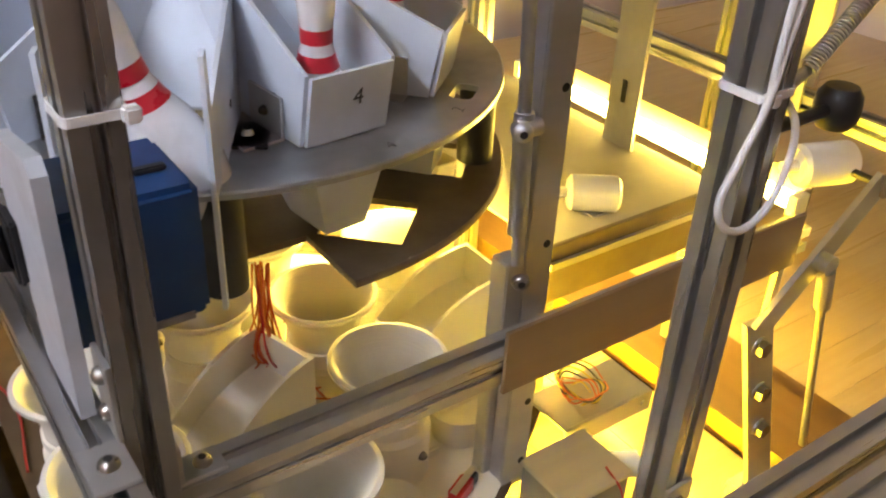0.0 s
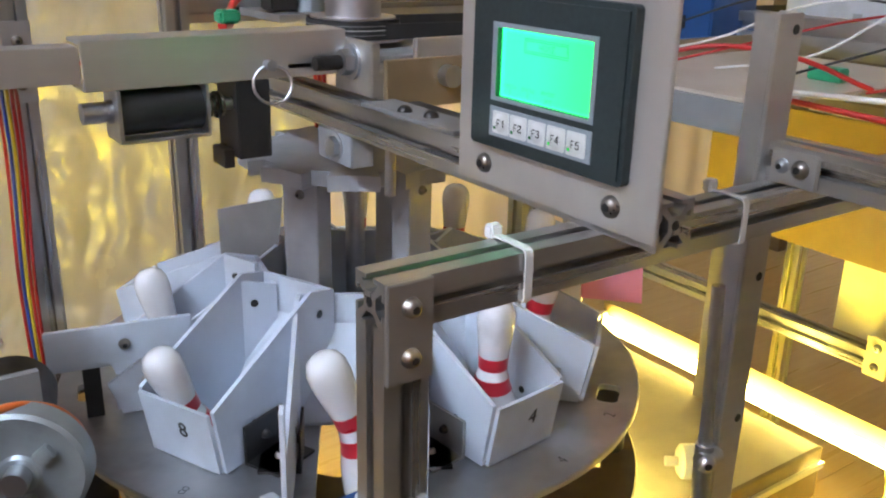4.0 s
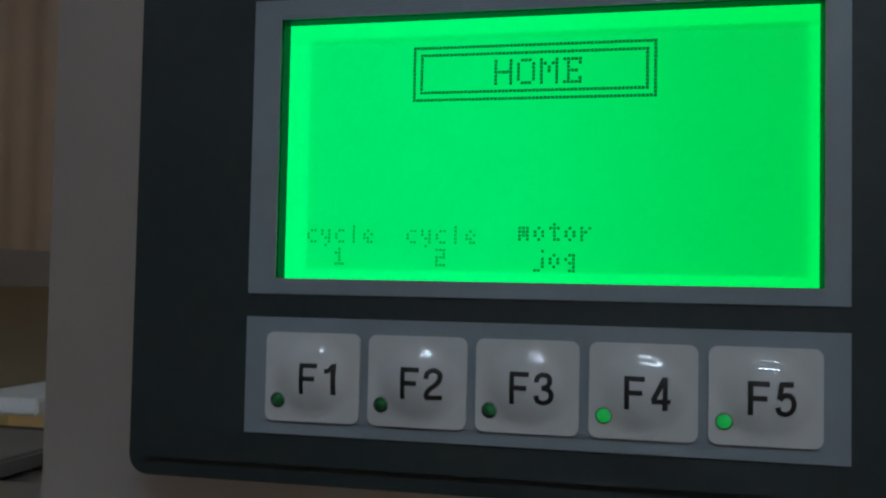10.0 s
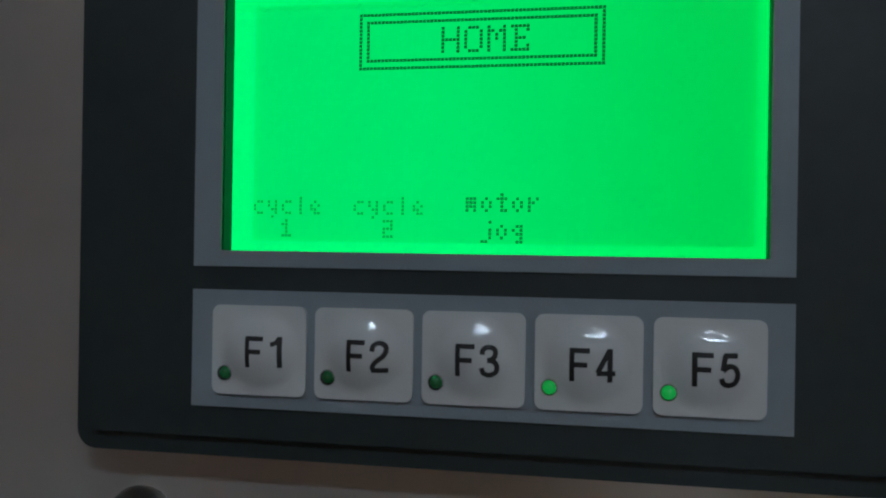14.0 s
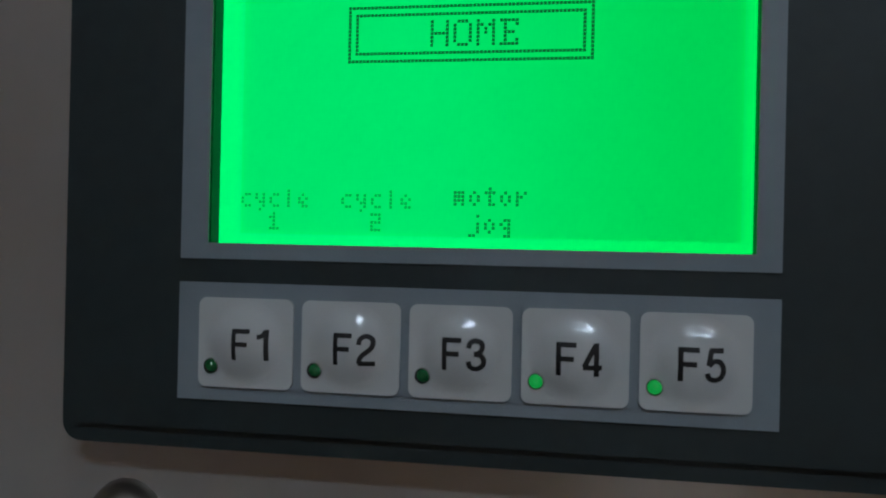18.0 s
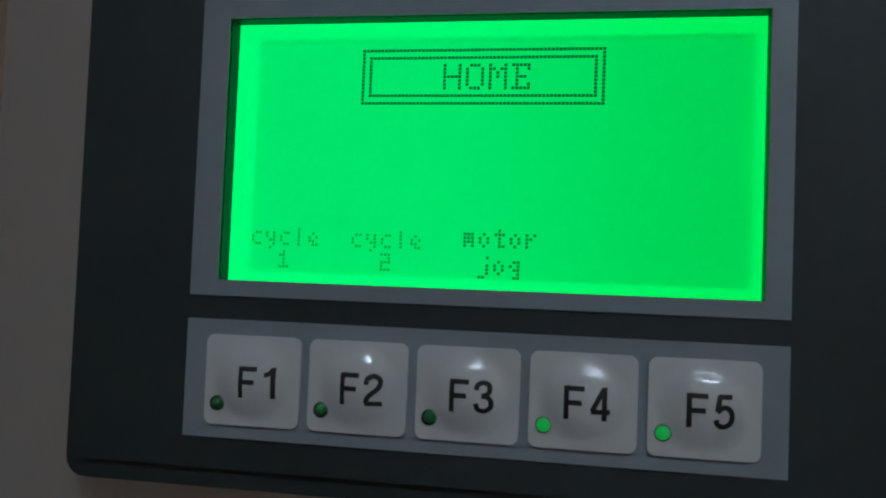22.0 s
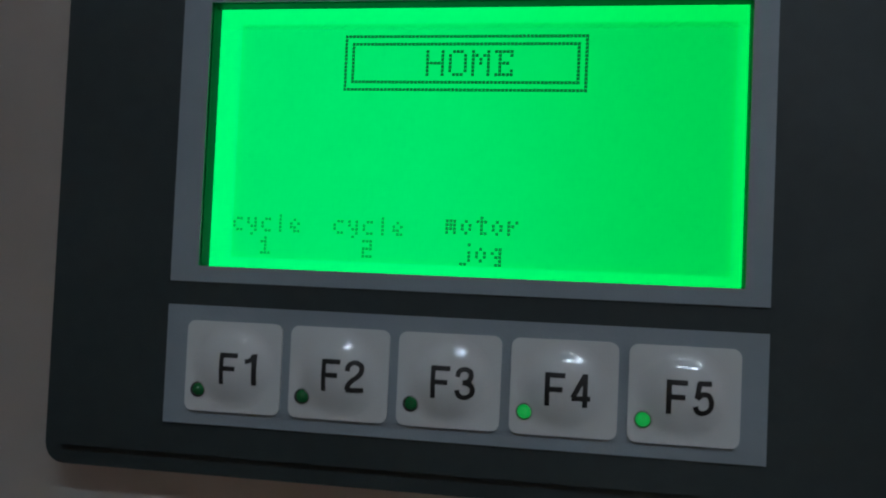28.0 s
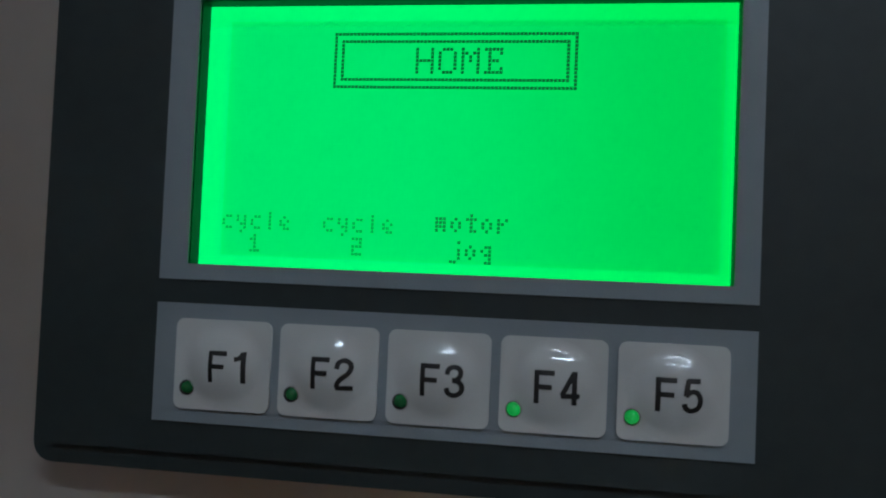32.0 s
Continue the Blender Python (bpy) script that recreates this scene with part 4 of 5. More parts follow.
for i in range(12):
    part("thread", lathe([(0.0050, -0.0003), (0.0057, 0.0), (0.0050, 0.0003)], 20), BLACK_OXIDE, stud, m=Matrix.Translation((0.1190 + i * 0.0017, 0.290, 0.752)) @ Matrix.Rotation(math.pi / 2, 4, "Y"))
part("knurled_screw", cyl(0.0085, (0.214, 0.2558, 0.742), (0.214, 0.2455, 0.742), seg=28), STEEL, bearing, "polished round screw head", smooth=True)
topplate = part("beam_plate", box((0.1335, 0.135, 0.7258), (0.163, 0.250, 0.7290)), GREY_METAL, bevel=0.0006)
tagged(topplate, "dull grey plate bolted on top of the cross beam", "plate")
for p in ((0.143, 0.205, 0.7290), (0.148, 0.180, 0.7290)):
    bolt(p, (0, 0, 1), topplate, 0.0055, BLACK_OXIDE, 0.0040)
hang = thing("hanger_bracket", "thick aluminium bracket under the cross beam with a hexagon bolt", "bracket")
part("plate", box((0.136, 0.268, 0.674), (0.156, 0.322, 0.6998)), CAST_GREY, hang, bevel=0.001)
part("hex_bolt", cyl(0.0085, (0.136, 0.292, 0.687), (0.130, 0.292, 0.687), seg=6), STEEL, hang, "bright hexagon bolt head")
part("washer", cyl(0.0105, (0.1362, 0.292, 0.687), (0.1352, 0.292, 0.687), seg=24), STEEL, hang)
part("stop_pin", cyl(0.004, (0.15, 0.235, 0.66), (0.15, 0.235, 0.70), seg=16), STEEL, hang, smooth=True)

# ---- solenoid latch ----
arm = thing("channel_bracket", "brushed aluminium channel arm carrying a latch", "channel arm")
part("web", box((-0.045, 0.300, 0.742), (0.150, 0.303, 0.775)), ALU_FLAT, arm, bevel=0.0005)
part("top_flange", box((-0.045, 0.303, 0.772), (0.150, 0.335, 0.775)), ALU_FLAT, arm, bevel=0.0005)
part("bottom_flange", box((-0.045, 0.303, 0.742), (0.150, 0.335, 0.745)), ALU_FLAT, arm, bevel=0.0005)
part("end_tube", box((-0.115, 0.306, 0.747), (-0.045, 0.330, 0.771)), ALU_FLAT, arm, "square tube end", bevel=0.0006)
sol = thing("solenoid", "black-wrapped solenoid in a steel frame with a spring plunger", "solenoid")
part("frame", box((-0.026, 0.296, 0.7055), (0.038, 0.328, 0.7080)), STEEL, sol, bevel=0.0004)
part("frame_end", box((-0.026, 0.296, 0.7080), (-0.0235, 0.328, 0.7418)), STEEL, sol)
part("frame_end", box((0.0355, 0.296, 0.7080), (0.038, 0.328, 0.7418)), STEEL, sol)
part("coil", cyl(0.0155, (-0.0232, 0.312, 0.7245), (0.0352, 0.312, 0.7245), seg=32), BLACK, sol, "black taped coil", smooth=True)
part("plunger", cyl(0.0072, (-0.046, 0.312, 0.7260), (-0.0262, 0.312, 0.7260), seg=28), STEEL, sol, "bright steel plunger", smooth=True)
part("plunger_neck", cyl(0.0082, (-0.030, 0.312, 0.7260), (-0.0262, 0.312, 0.7260), seg=28), STEEL, sol, smooth=True)
part("rod", cyl(0.0046, (0.038, 0.312, 0.7245), (0.064, 0.312, 0.7245), seg=16), STEEL, sol, smooth=True)
part("collar", cyl(0.0098, (0.0475, 0.312, 0.7245), (0.0495, 0.312, 0.7245), seg=28), BLACK_OXIDE, sol, smooth=True)
cable("spring", [(0.0385 + 0.0150 * i / 40, 0.312 + 0.0080 * math.cos(i * 0.785), 0.7245 + 0.0080 * math.sin(i * 0.785)) for i in range(41)], 0.0008, BOLT_STEEL, sol, "coil spring", seg=3)
latch = thing("latch_block", "black plastic latch block under the channel arm", "latch block")
part("block", box((0.060, 0.300, 0.684), (0.086, 0.338, 0.7418)), BLACK, latch, bevel=0.0008)
part("tooth", box((0.052, 0.310, 0.676), (0.060, 0.334, 0.690)), BLACK, latch, bevel=0.0006)
ringm = Matrix.Translation((0.0855, 0.2940, 0.7385)) @ Matrix.Rotation(radians(-20), 4, "Z") @ Matrix.Rotation(radians(80), 4, "X")
kr = part("key_ring", lathe([(0.0138 + 0.0011 * math.cos(a), 0.0011 * math.sin(a)) for a in [i * math.pi / 4 for i in range(9)]], 48), STEEL, m=ringm, smooth=True)
tagged(kr, "shiny steel split ring through a pull pin", "key ring")
tagged(part("pull_pin", cyl(0.0040, (0.085, 0.2998, 0.7525), (0.085, 0.292, 0.7525), seg=20), STEEL, smooth=True), "small bright steel pull pin", "pin")
# ---- pin deck with cups ----
table = thing("spotting_table", "pale spotting table plate with a brown edge, carrying white cups", "spotting table")
part("plate", slab([(-0.035, 0.06), (0.02, 0.0), (0.17, -0.055), (0.235, -0.02), (0.30, 0.02), (0.40, 0.09), (0.40, 0.40), (0.20, 0.55), (-0.035, 0.50)], 0.158, 0.164), TABLE, table, bevel=0.0008)
part("cover_sheet", slab([(0.045, 0.24), (0.065, 0.06), (0.17, -0.048), (0.232, -0.014), (0.297, 0.026), (0.393, 0.095), (0.393, 0.39), (0.20, 0.53), (0.045, 0.48)], 0.1645, 0.1665), PRINT, table, "yellowed white cover sheet")
part("lift_column", box((0.15, 0.25, -0.06), (0.20, 0.30, 0.158)), ALU, table, "aluminium lift column")


def cup(x, y, rim=0.049, z=0.282):
    """A printed cup: flared rim, throat, stacked body."""
    e = thing("pin_cup", "white printed plastic cup with a wide flared rim", "cup", pose(x, y, 0.1665), "pin cups")
    h = z - 0.1665
    prof = [(0.036, 0.0), (0.036, h * 0.42), (0.032, h * 0.46), (0.032, h * 0.66), (0.0335, h * 0.74), (0.0365, h * 0.84), (0.0415, h * 0.91), (rim - 0.001, h * 0.955), (rim, h * 0.97), (rim, h * 0.995), (rim - 0.001, h), (rim - 0.004, h),
            (rim - 0.006, h * 0.985), (0.039, h * 0.93), (0.033, h * 0.84), (0.0295, h * 0.74), (0.028, h * 0.40), (0.028, h * 0.1), (0.0, h * 0.1)]
    part("cup", lathe(prof, 56), PRINT, e, smooth=True)
    part("band", lathe([(0.0325, h * 0.53), (0.0345, h * 0.535), (0.0345, h * 0.60), (0.0325, h * 0.605)], 48), PRINT, e, smooth=True)
    bolt((0.0362, 0, h * 0.26), (1, 0, 0), e, 0.0042)
    a = radians(-70)
    bolt((0.0362 * math.cos(a), 0.0362 * math.sin(a), h * 0.26), (math.cos(a), math.sin(a), 0), e, 0.0042)
    part("foot", box((-0.045, -0.018, 0), (0.045, 0.018, 0.012)), PRINT, e, bevel=0.002)


for x, y in ((0.229, 0.210), (0.229, 0.100), (0.121, 0.024), (0.133, 0.255), (0.016, 0.205), (0.012, 0.098), (0.335, 0.265), (0.10, 0.36), (0.22, 0.33)):
    cup(x, y)


def chute(x, y, turn, label):
    """A printed chute: an open box whose side edges sweep down in a curve."""
    e = thing("curved_chute", label, "chute", Matrix.Translation((x, y, 0.1665)) @ Matrix.Rotation(radians(turn), 4, "Z"), "curved chutes")
    w, n, h0 = 0.030, 10, 0.112
    curve = [(-0.05 + 0.105 * i / n, h0 - 0.048 * (1 - i / n) ** 2.2) for i in range(n + 1)]
    for s in (-1, 1):
        part("side", prism([(0.055, s * w, 0)] + [(px, s * w, pz) for px, pz in reversed(curve)] + [(-0.05, s * w, 0)], 0.004 * s, (0, 1, 0)), PRINT, e)
    part("end", box((0.051, -w, 0), (0.055, w, h0)), PRINT, e)
    bm = bmesh.new()
    rows = [[bm.verts.new((px - 0.002, s * w, pz - 0.035)) for s in (-1, 1)] for px, pz in curve]
    for p, q in zip(rows, rows[1:]):
        bm.faces.new((p[0], q[0], q[1], p[1]))
    part("floor", bm, PRINT, e)
    part("lip", box((-0.054, -w, 0), (-0.050, w, h0 - 0.050)), PRINT, e)


chute(0.337, 0.182, 0, "white printed chute with a curved top edge")
chute(0.118, 0.150, 18, "white printed chute with a curved top edge")
chute(0.020, 0.020, -28, "white printed chute with a curved top edge")
spool = thing("flat_spool", "low round white printed drum on the table", "drum", pose(0.305, 0.100, 0.1665))
part("drum", cyl(0.024, (0, 0, 0), (0, 0, 0.022), seg=48), PRINT, spool)
part("lid", cyl(0.028, (0, 0, 0.022), (0, 0, 0.031), seg=48), PRINT, spool, "dusty flat lid")
part("grip", box((-0.022, -0.003, 0.031), (0.022, 0.003, 0.034)), PRINT, spool, bevel=0.001)
spool2 = copy_thing(spool, pose(0.190, 0.034, 0.1665))
for x, y in ((0.262, 0.035), (0.310, 0.055)):
    e = thing("limit_switch", "small red and black switch on the table", "switch", pose(x, y, 0.1665, 0, 0, 25), "table switches")
    part("body", box((-0.014, -0.006, 0), (0.010, 0.006, 0.014)), RED_WIRE, e, bevel=0.001)
    part("cap", box((0.010, -0.005, 0.001), (0.020, 0.005, 0.012)), BLACK, e, bevel=0.001)
    part("lever", box((-0.016, -0.003, 0.015), (0.022, 0.003, 0.0156)), STEEL, e)
wing = thing("deck_arm", "bright aluminium angle arm beside the pin deck", "angle arm")
part("flat", box((0.385, 0.045, 0.166), (0.497, 0.10, 0.169)), ALU_FLAT, wing, bevel=0.0005)
part("edge", box((0.385, 0.042, 0.146), (0.497, 0.045, 0.169)), ALU_FLAT, wing, bevel=0.0005)
for x in (0.41, 0.485):
    part("rivet", cyl(0.003, (x, 0.042, 0.158), (x, 0.0405, 0.158), seg=14), STEEL, wing)
gear = thing("gearmotor", "grey gearbox with a black round motor", "gearmotor")
part("gearbox", box((0.318, -0.034, 0.120), (0.388, 0.026, 0.180)), GREY_METAL, gear, bevel=0.002)
part("lid", box((0.316, -0.036, 0.180), (0.390, 0.028, 0.184)), ALU_FLAT, gear, bevel=0.001)
part("motor", cyl(0.019, (0.345, -0.034, 0.140), (0.345, -0.092, 0.128), seg=32), BLACK, gear, "black round motor", smooth=True)
part("motor_cap", cyl(0.0192, (0.345, -0.085, 0.1295), (0.345, -0.093, 0.1278), seg=32), RUBBER, gear, smooth=True)
part("support", box((0.33, -0.02, -0.06), (0.37, 0.02, 0.120)), ALU_FLAT, gear)
for i, c in enumerate((RED_WIRE, ORANGE_WIRE, RED_WIRE)):
    cable("lead", [(0.352 + i * 0.004, -0.03, 0.152), (0.358 + i * 0.003, -0.052, 0.168 - i * 0.004), (0.368, -0.045, 0.178), (0.372, -0.02, 0.186)], 0.0009, c, gear)
roll = thing("white_roller", "white plastic roller on a bolt", "roller")
part("roller", cyl(0.012, (0.395, 0.010, 0.150), (0.428, -0.008, 0.150), seg=24), NYLON, roll, smooth=True)
part("axle", cyl(0.004, (0.385, 0.0155, 0.150), (0.435, -0.0118, 0.150), seg=14), BLACK_OXIDE, roll)
part("ear", box((0.392, 0.010, 0.120), (0.402, 0.040, 0.166)), NYLON, roll, bevel=0.002)

# wire bundles by the cups
wires = thing("wire_bundle", "tangle of thin red and orange wires hanging by the cups", "wires")
rnd = random.Random(5)
for i in range(16):
    x, y = 0.163 + rnd.uniform(-0.006, 0.006), 0.185 + rnd.uniform(-0.006, 0.006)
    pts = [(x, y, 0.345), (x + rnd.uniform(-0.004, 0.004), y + rnd.uniform(-0.004, 0.004), 0.30), (x + rnd.uniform(-0.012, 0.016), y + rnd.uniform(-0.012, 0.012), 0.255),
           (x + rnd.uniform(-0.02, 0.03), y + rnd.uniform(-0.02, 0.01), 0.225 + rnd.uniform(-0.01, 0.01)), (x + rnd.uniform(-0.01, 0.05), y + rnd.uniform(-0.03, 0.0), 0.196), (x + 0.05 + rnd.uniform(0, 0.03), y + rnd.uniform(-0.02, 0.02), 0.168)]
    cable("wire", pts, 0.0009, rnd.choice((RED_WIRE, ORANGE_WIRE, ORANGE_WIRE, RED_WIRE)), wires)
knot = thing("cable_knot", "coil of thin yellow and dark wires on the deck arm", "wires")
for i in range(7):
    r = 0.016 + 0.002 * i
    cable("wire", [(0.43 + r * math.cos(a) * 0.8, 0.075 + r * math.sin(a), 0.170 + 0.003 * i + 0.004 * math.sin(3 * a + i)) for a in [j * 0.62 + i for j in range(11)]], 0.0009, rnd.choice((YELLOW_WIRE, BLACK, ORANGE_WIRE)), knot)

# ---- corner of the frame ----
corner = thing("corner_bracket", "aluminium corner bracket with a black bolt on the lower rail", "corner bracket", None, "corner brackets")
part("foot", box((P + 0.0003, 0.002, 0.3369), (P + 0.030, P - 0.002, 0.3400)), ALU_FLAT, corner, bevel=0.0005)
part("leg", box((P + 0.0003, 0.002, 0.3400), (P + 0.0033, P - 0.002, 0.366)), ALU_FLAT, corner, bevel=0.0005)
bolt((P + 0.018, P / 2, 0.3400), (0, 0, 1), corner, 0.0060)
corner2 = thing("corner_bracket", "aluminium corner bracket with black bolts between post and side rail", "corner bracket", None, "corner brackets")
part("foot", box((-P, -0.030, 0.3853), (-0.001, 0.006, 0.3885)), ALU_FLAT, corner2, bevel=0.0005)
part("leg", box((-0.0035, -0.0005, 0.3885), (-0.0005, P, 0.440)), ALU_FLAT, corner2, bevel=0.0005)
bolt((-P / 2, -0.012, 0.3885), (0, 0, 1), corner2, 0.0062)
bolt((-0.0035, P / 2, 0.402), (-1, 0, 0), corner2, 0.0055)
bolt((-0.0035, P / 2, 0.427), (-1, 0, 0), corner2, 0.0055)


def cable_tie(name_label, p, half, z_axis, head):
    """A white nylon tie round a square bar of half-width `half`, with its locking head."""
    e = thing("cable_tie", name_label, "cable tie", p, "cable ties")
    w, r = 0.0024, half + 0.0012
    out = rounded(2 * r + 0.002, 2 * r + 0.002, 0.004, 4)
    inn = rounded(2 * r, 2 * r, 0.0034, 4)
    bm = bmesh.new()
    rows = [[bm.verts.new((x, y, z)) for x, y in ring_] for z in (-w, w) for ring_ in (out, inn)]
    n = len(out)
    for i in range(n):
        j = (i + 1) % n
        bm.faces.new((rows[0][i], rows[0][j], rows[2][j], rows[2][i]))
        bm.faces.new((rows[1][i], rows[1][j], rows[3][j], rows[3][i]))
        bm.faces.new((rows[0][i], rows[0][j], rows[1][j], rows[1][i]))
        bm.faces.new((rows[2][i], rows[2][j], rows[3][j], rows[3][i]))
    part("strap", bm, NYLON, e)
    part("head", box((head[0] - 0.004, head[1] - 0.0035, -0.004), (head[0] + 0.004, head[1] + 0.0035, 0.004)), NYLON, e, bevel=0.0012)


h = P / 2
cable_tie("white nylon cable tie round the corner post", pose(h, h, 0.5730), h, 0, (h + 0.002, -h - 0.004))
cable_tie("white nylon cable tie round the top rail", pose(0.083, h, H - h, 0, 90, 0), h, 0, (-h - 0.003, h + 0.002))
cable_tie("white nylon cable tie round the top rail", pose(0.252, h, H - h, 0, 90, 0), h, 0, (-h - 0.004, h + 0.001))
cable_tie("white nylon cable tie round the cable post", pose(0.320, -0.112, 0.568), h, 0, (-h + 0.004, -h - 0.004))
cable("hanging_cable", [(0.326, -0.1285, 0.699), (0.322, -0.1290, 0.66), (0.311, -0.1300, 0.60), (0.302, -0.1320, 0.565), (0.287, -0.134, 0.540), (0.278, -0.135, 0.518), (0.293, -0.136, 0.500), (0.318, -0.135, 0.503),
                        (0.334, -0.132, 0.522), (0.343, -0.126, 0.545), (0.350, -0.115, 0.552), (0.362, -0.106, 0.546)], 0.0022, WHITE_WIRE, None, "white cable hanging in a loop from its tie")
cable("hanging_cable", [(0.315, -0.1285, 0.699), (0.312, -0.1290, 0.66), (0.306, -0.1300, 0.60), (0.306, -0.1305, 0.57)], 0.0020, WHITE_WIRE, None, "white cable strapped to the post")
two = two_bolt_plate((0.3055, -0.1285, 0.215), (0.3305, -0.1253, 0.290), (0, -1, 0), [(0.318, -0.1285, 0.275), (0.318, -0.1285, 0.230)], "aluminium joining plate low on the cable post")

# blue case with its white wall plate
case = thing("blue_case", "dark blue plastic power supply case on the side rail", "power supply")
part("body", box((-0.0059, 0.050, 0.416), (0.073, 0.125, 0.502)), BLUE, case, bevel=0.004)
part("handle", box((0.028, 0.080, 0.5023), (0.045, 0.088, 0.5075)), BLACK, case, bevel=0.001)
part("handle", box((0.045, 0.074, 0.5023), (0.064, 0.080, 0.5060)), BLACK, case, bevel=0.001)
part("label_strip", box((0.020, 0.0488, 0.4165), (0.062, 0.0498, 0.4215)), GREY_METAL, case)
wp = part("wall_plate", prism([(-0.0145, 0.030, 0.3880), (-0.0145, 0.100, 0.3856), (-0.0145, 0.126, 0.516), (-0.0145, 0.118, 0.526), (-0.0145, 0.036, 0.544), (-0.0145, 0.028, 0.537)], 0.0085, (1, 0, 0)), GREY_WHITE, bevel=0.002)
tagged(wp, "white plastic wall plate with a black plug in it", "wall plate")
plug = thing("power_plug", "black moulded power plug in the wall plate", "plug")
part("socket", box((-0.0205, 0.098, 0.437), (-0.0146, 0.128, 0.479)), BLACK, plug, bevel=0.002)
part("body", cyl(0.014, (-0.0185, 0.113, 0.457), (-0.062, 0.135, 0.446), 0.009, 20), BLACK, plug, smooth=True)
for i in range(5):
    part("relief_ring", cyl(0.0095 - i * 0.0006, (-0.062 - i * 0.007, 0.135 + i * 0.0034, 0.446 - i * 0.0025), (-0.066 - i * 0.007, 0.137 + i * 0.0034, 0.4445 - i * 0.0025), seg=16), BLACK, plug, smooth=True)
cable("mains_cable", [(-0.062, 0.135, 0.446), (-0.097, 0.153, 0.432), (-0.122, 0.168, 0.395), (-0.145, 0.178, 0.335), (-0.178, 0.18, 0.22), (-0.23, 0.16, 0.06), (-0.30, 0.12, -0.055)], 0.0042, RUBBER, None, "black power cord running down from the plug")
# ---- left of the turret ----
extrusion((-0.028, 0.612, -0.06), (-0.028, 0.612, 0.78), "slotted aluminium rear post with coloured wires")
two_bolt_plate((-0.0410, 0.5955, 0.685), (-0.0150, 0.5990, 0.760), (0, -1, 0), [(-0.028, 0.5955, 0.742), (-0.028, 0.5955, 0.702)], "grey joining plate with black bolts on the rear post")
for i, c in enumerate((RED_WIRE, BLUE_WIRE, YELLOW_WIRE, RED_WIRE, RED_WIRE)):
    cable("control_wire", [(-0.055 + i * 0.004, 0.325, 0.758), (-0.075 + i * 0.003, 0.40, 0.742), (-0.058 + i * 0.004, 0.55, 0.715 - 0.006 * i), (-0.052 + i * 0.004, 0.585, 0.64), (-0.056 + i * 0.0035, 0.588, 0.50), (-0.050 + i * 0.003, 0.588, 0.30), (-0.06, 0.585, 0.05), (-0.06, 0.58, -0.055)],
          0.0016, c, None, "thin coloured control wire running down the rear post")
drive = thing("friction_drive", "grey zinc pulley on a motor shaft beside the turret", "drive pulley")
dm = Matrix.Translation((-0.121, 0.25, 0.512)) @ Matrix.Rotation(radians(90), 4, "X") @ Matrix.Rotation(radians(-28), 4, "Y")
part("pulley", lathe([(0.0, 0.010), (0.012, 0.010), (0.014, 0.008), (0.030, 0.006), (0.040, 0.008), (0.043, 0.006), (0.043, -0.010), (0.0, -0.010)], 56), ZINC, drive, "dull zinc-plated pulley", dm, True)
part("shaft", cyl(0.0085, (0, 0, -0.06), (0, 0, 0.022), seg=24), STEEL, drive, m=dm, smooth=True)
for k in range(3):
    part("boss", box((0.016, -0.005, 0.006), (0.028, 0.005, 0.013)), ZINC, drive, m=dm @ Matrix.Rotation(radians(120 * k + 40), 4, "Z"), bevel=0.001)
part("bracket", box((-0.165, 0.275, 0.462), (-0.10, 0.281, 0.565)), GREY_METAL, drive, "grey motor bracket")
part("motor", cyl(0.030, (-0.125, 0.283, 0.512), (-0.105, 0.36, 0.512), seg=32), BLACK, drive, "black motor", smooth=True)
part("hanger", box((-0.165, 0.275, 0.565), (-0.150, 0.320, 0.575)), GREY_METAL, drive)
cable("orange_belt", [(-0.26, 0.20, 0.560), (-0.19, 0.232, 0.556), (-0.135, 0.25, 0.5565), (-0.112, 0.256, 0.552), (-0.086, 0.262, 0.530), (-0.080, 0.262, 0.505), (-0.090, 0.258, 0.480), (-0.115, 0.252, 0.470), (-0.19, 0.228, 0.466), (-0.26, 0.20, 0.470)], 0.0030, ORANGE_WIRE, None, "round orange drive belt over the pulley", "belt")
feed = thing("feed_trough", "grey feed trough beside the turret", "feed trough")
part("floor", box((-0.36, 0.300, 0.575), (-0.115, 0.372, 0.580)), GREY_METAL, feed, bevel=0.001)
part("side", box((-0.36, 0.370, 0.580), (-0.115, 0.374, 0.600)), GREY_METAL, feed, bevel=0.001)
part("leg", box((-0.30, 0.32, -0.06), (-0.27, 0.35, 0.575)), ALU_FLAT, feed)
pin((-0.112, 0.338, 0.6115), (-0.30, 0.325, 0.6105), "glossy white bowling pin lying in the feed trough")
part_hub = thing("rear_hub", "black round hub behind the drive pulley", "hub")
part("hub", cyl(0.034, (-0.165, 0.385, 0.50), (-0.150, 0.405, 0.50), seg=32), BLACK, part_hub, smooth=True)
part("cap", cyl(0.016, (-0.167, 0.382, 0.50), (-0.158, 0.394, 0.50), seg=24), GREY_METAL, part_hub, smooth=True)
part("hanger", box((-0.164, 0.360, 0.52), (-0.152, 0.396, 0.575)), BLACK, part_hub)
tagged(part("side_board", box((-0.075, 0.18, -0.06), (-0.045, 0.60, 0.17)), BENCH, bevel=0.002), "rough dark brown board edge beside the spotting table", "board")
cable("red_wire", [(-0.047, 0.55, 0.30), (-0.06, 0.50, 0.20), (-0.042, 0.42, 0.172), (-0.02, 0.35, 0.168), (-0.03, 0.25, 0.168)], 0.0012, RED_WIRE, None, "thin red wire along the table edge")
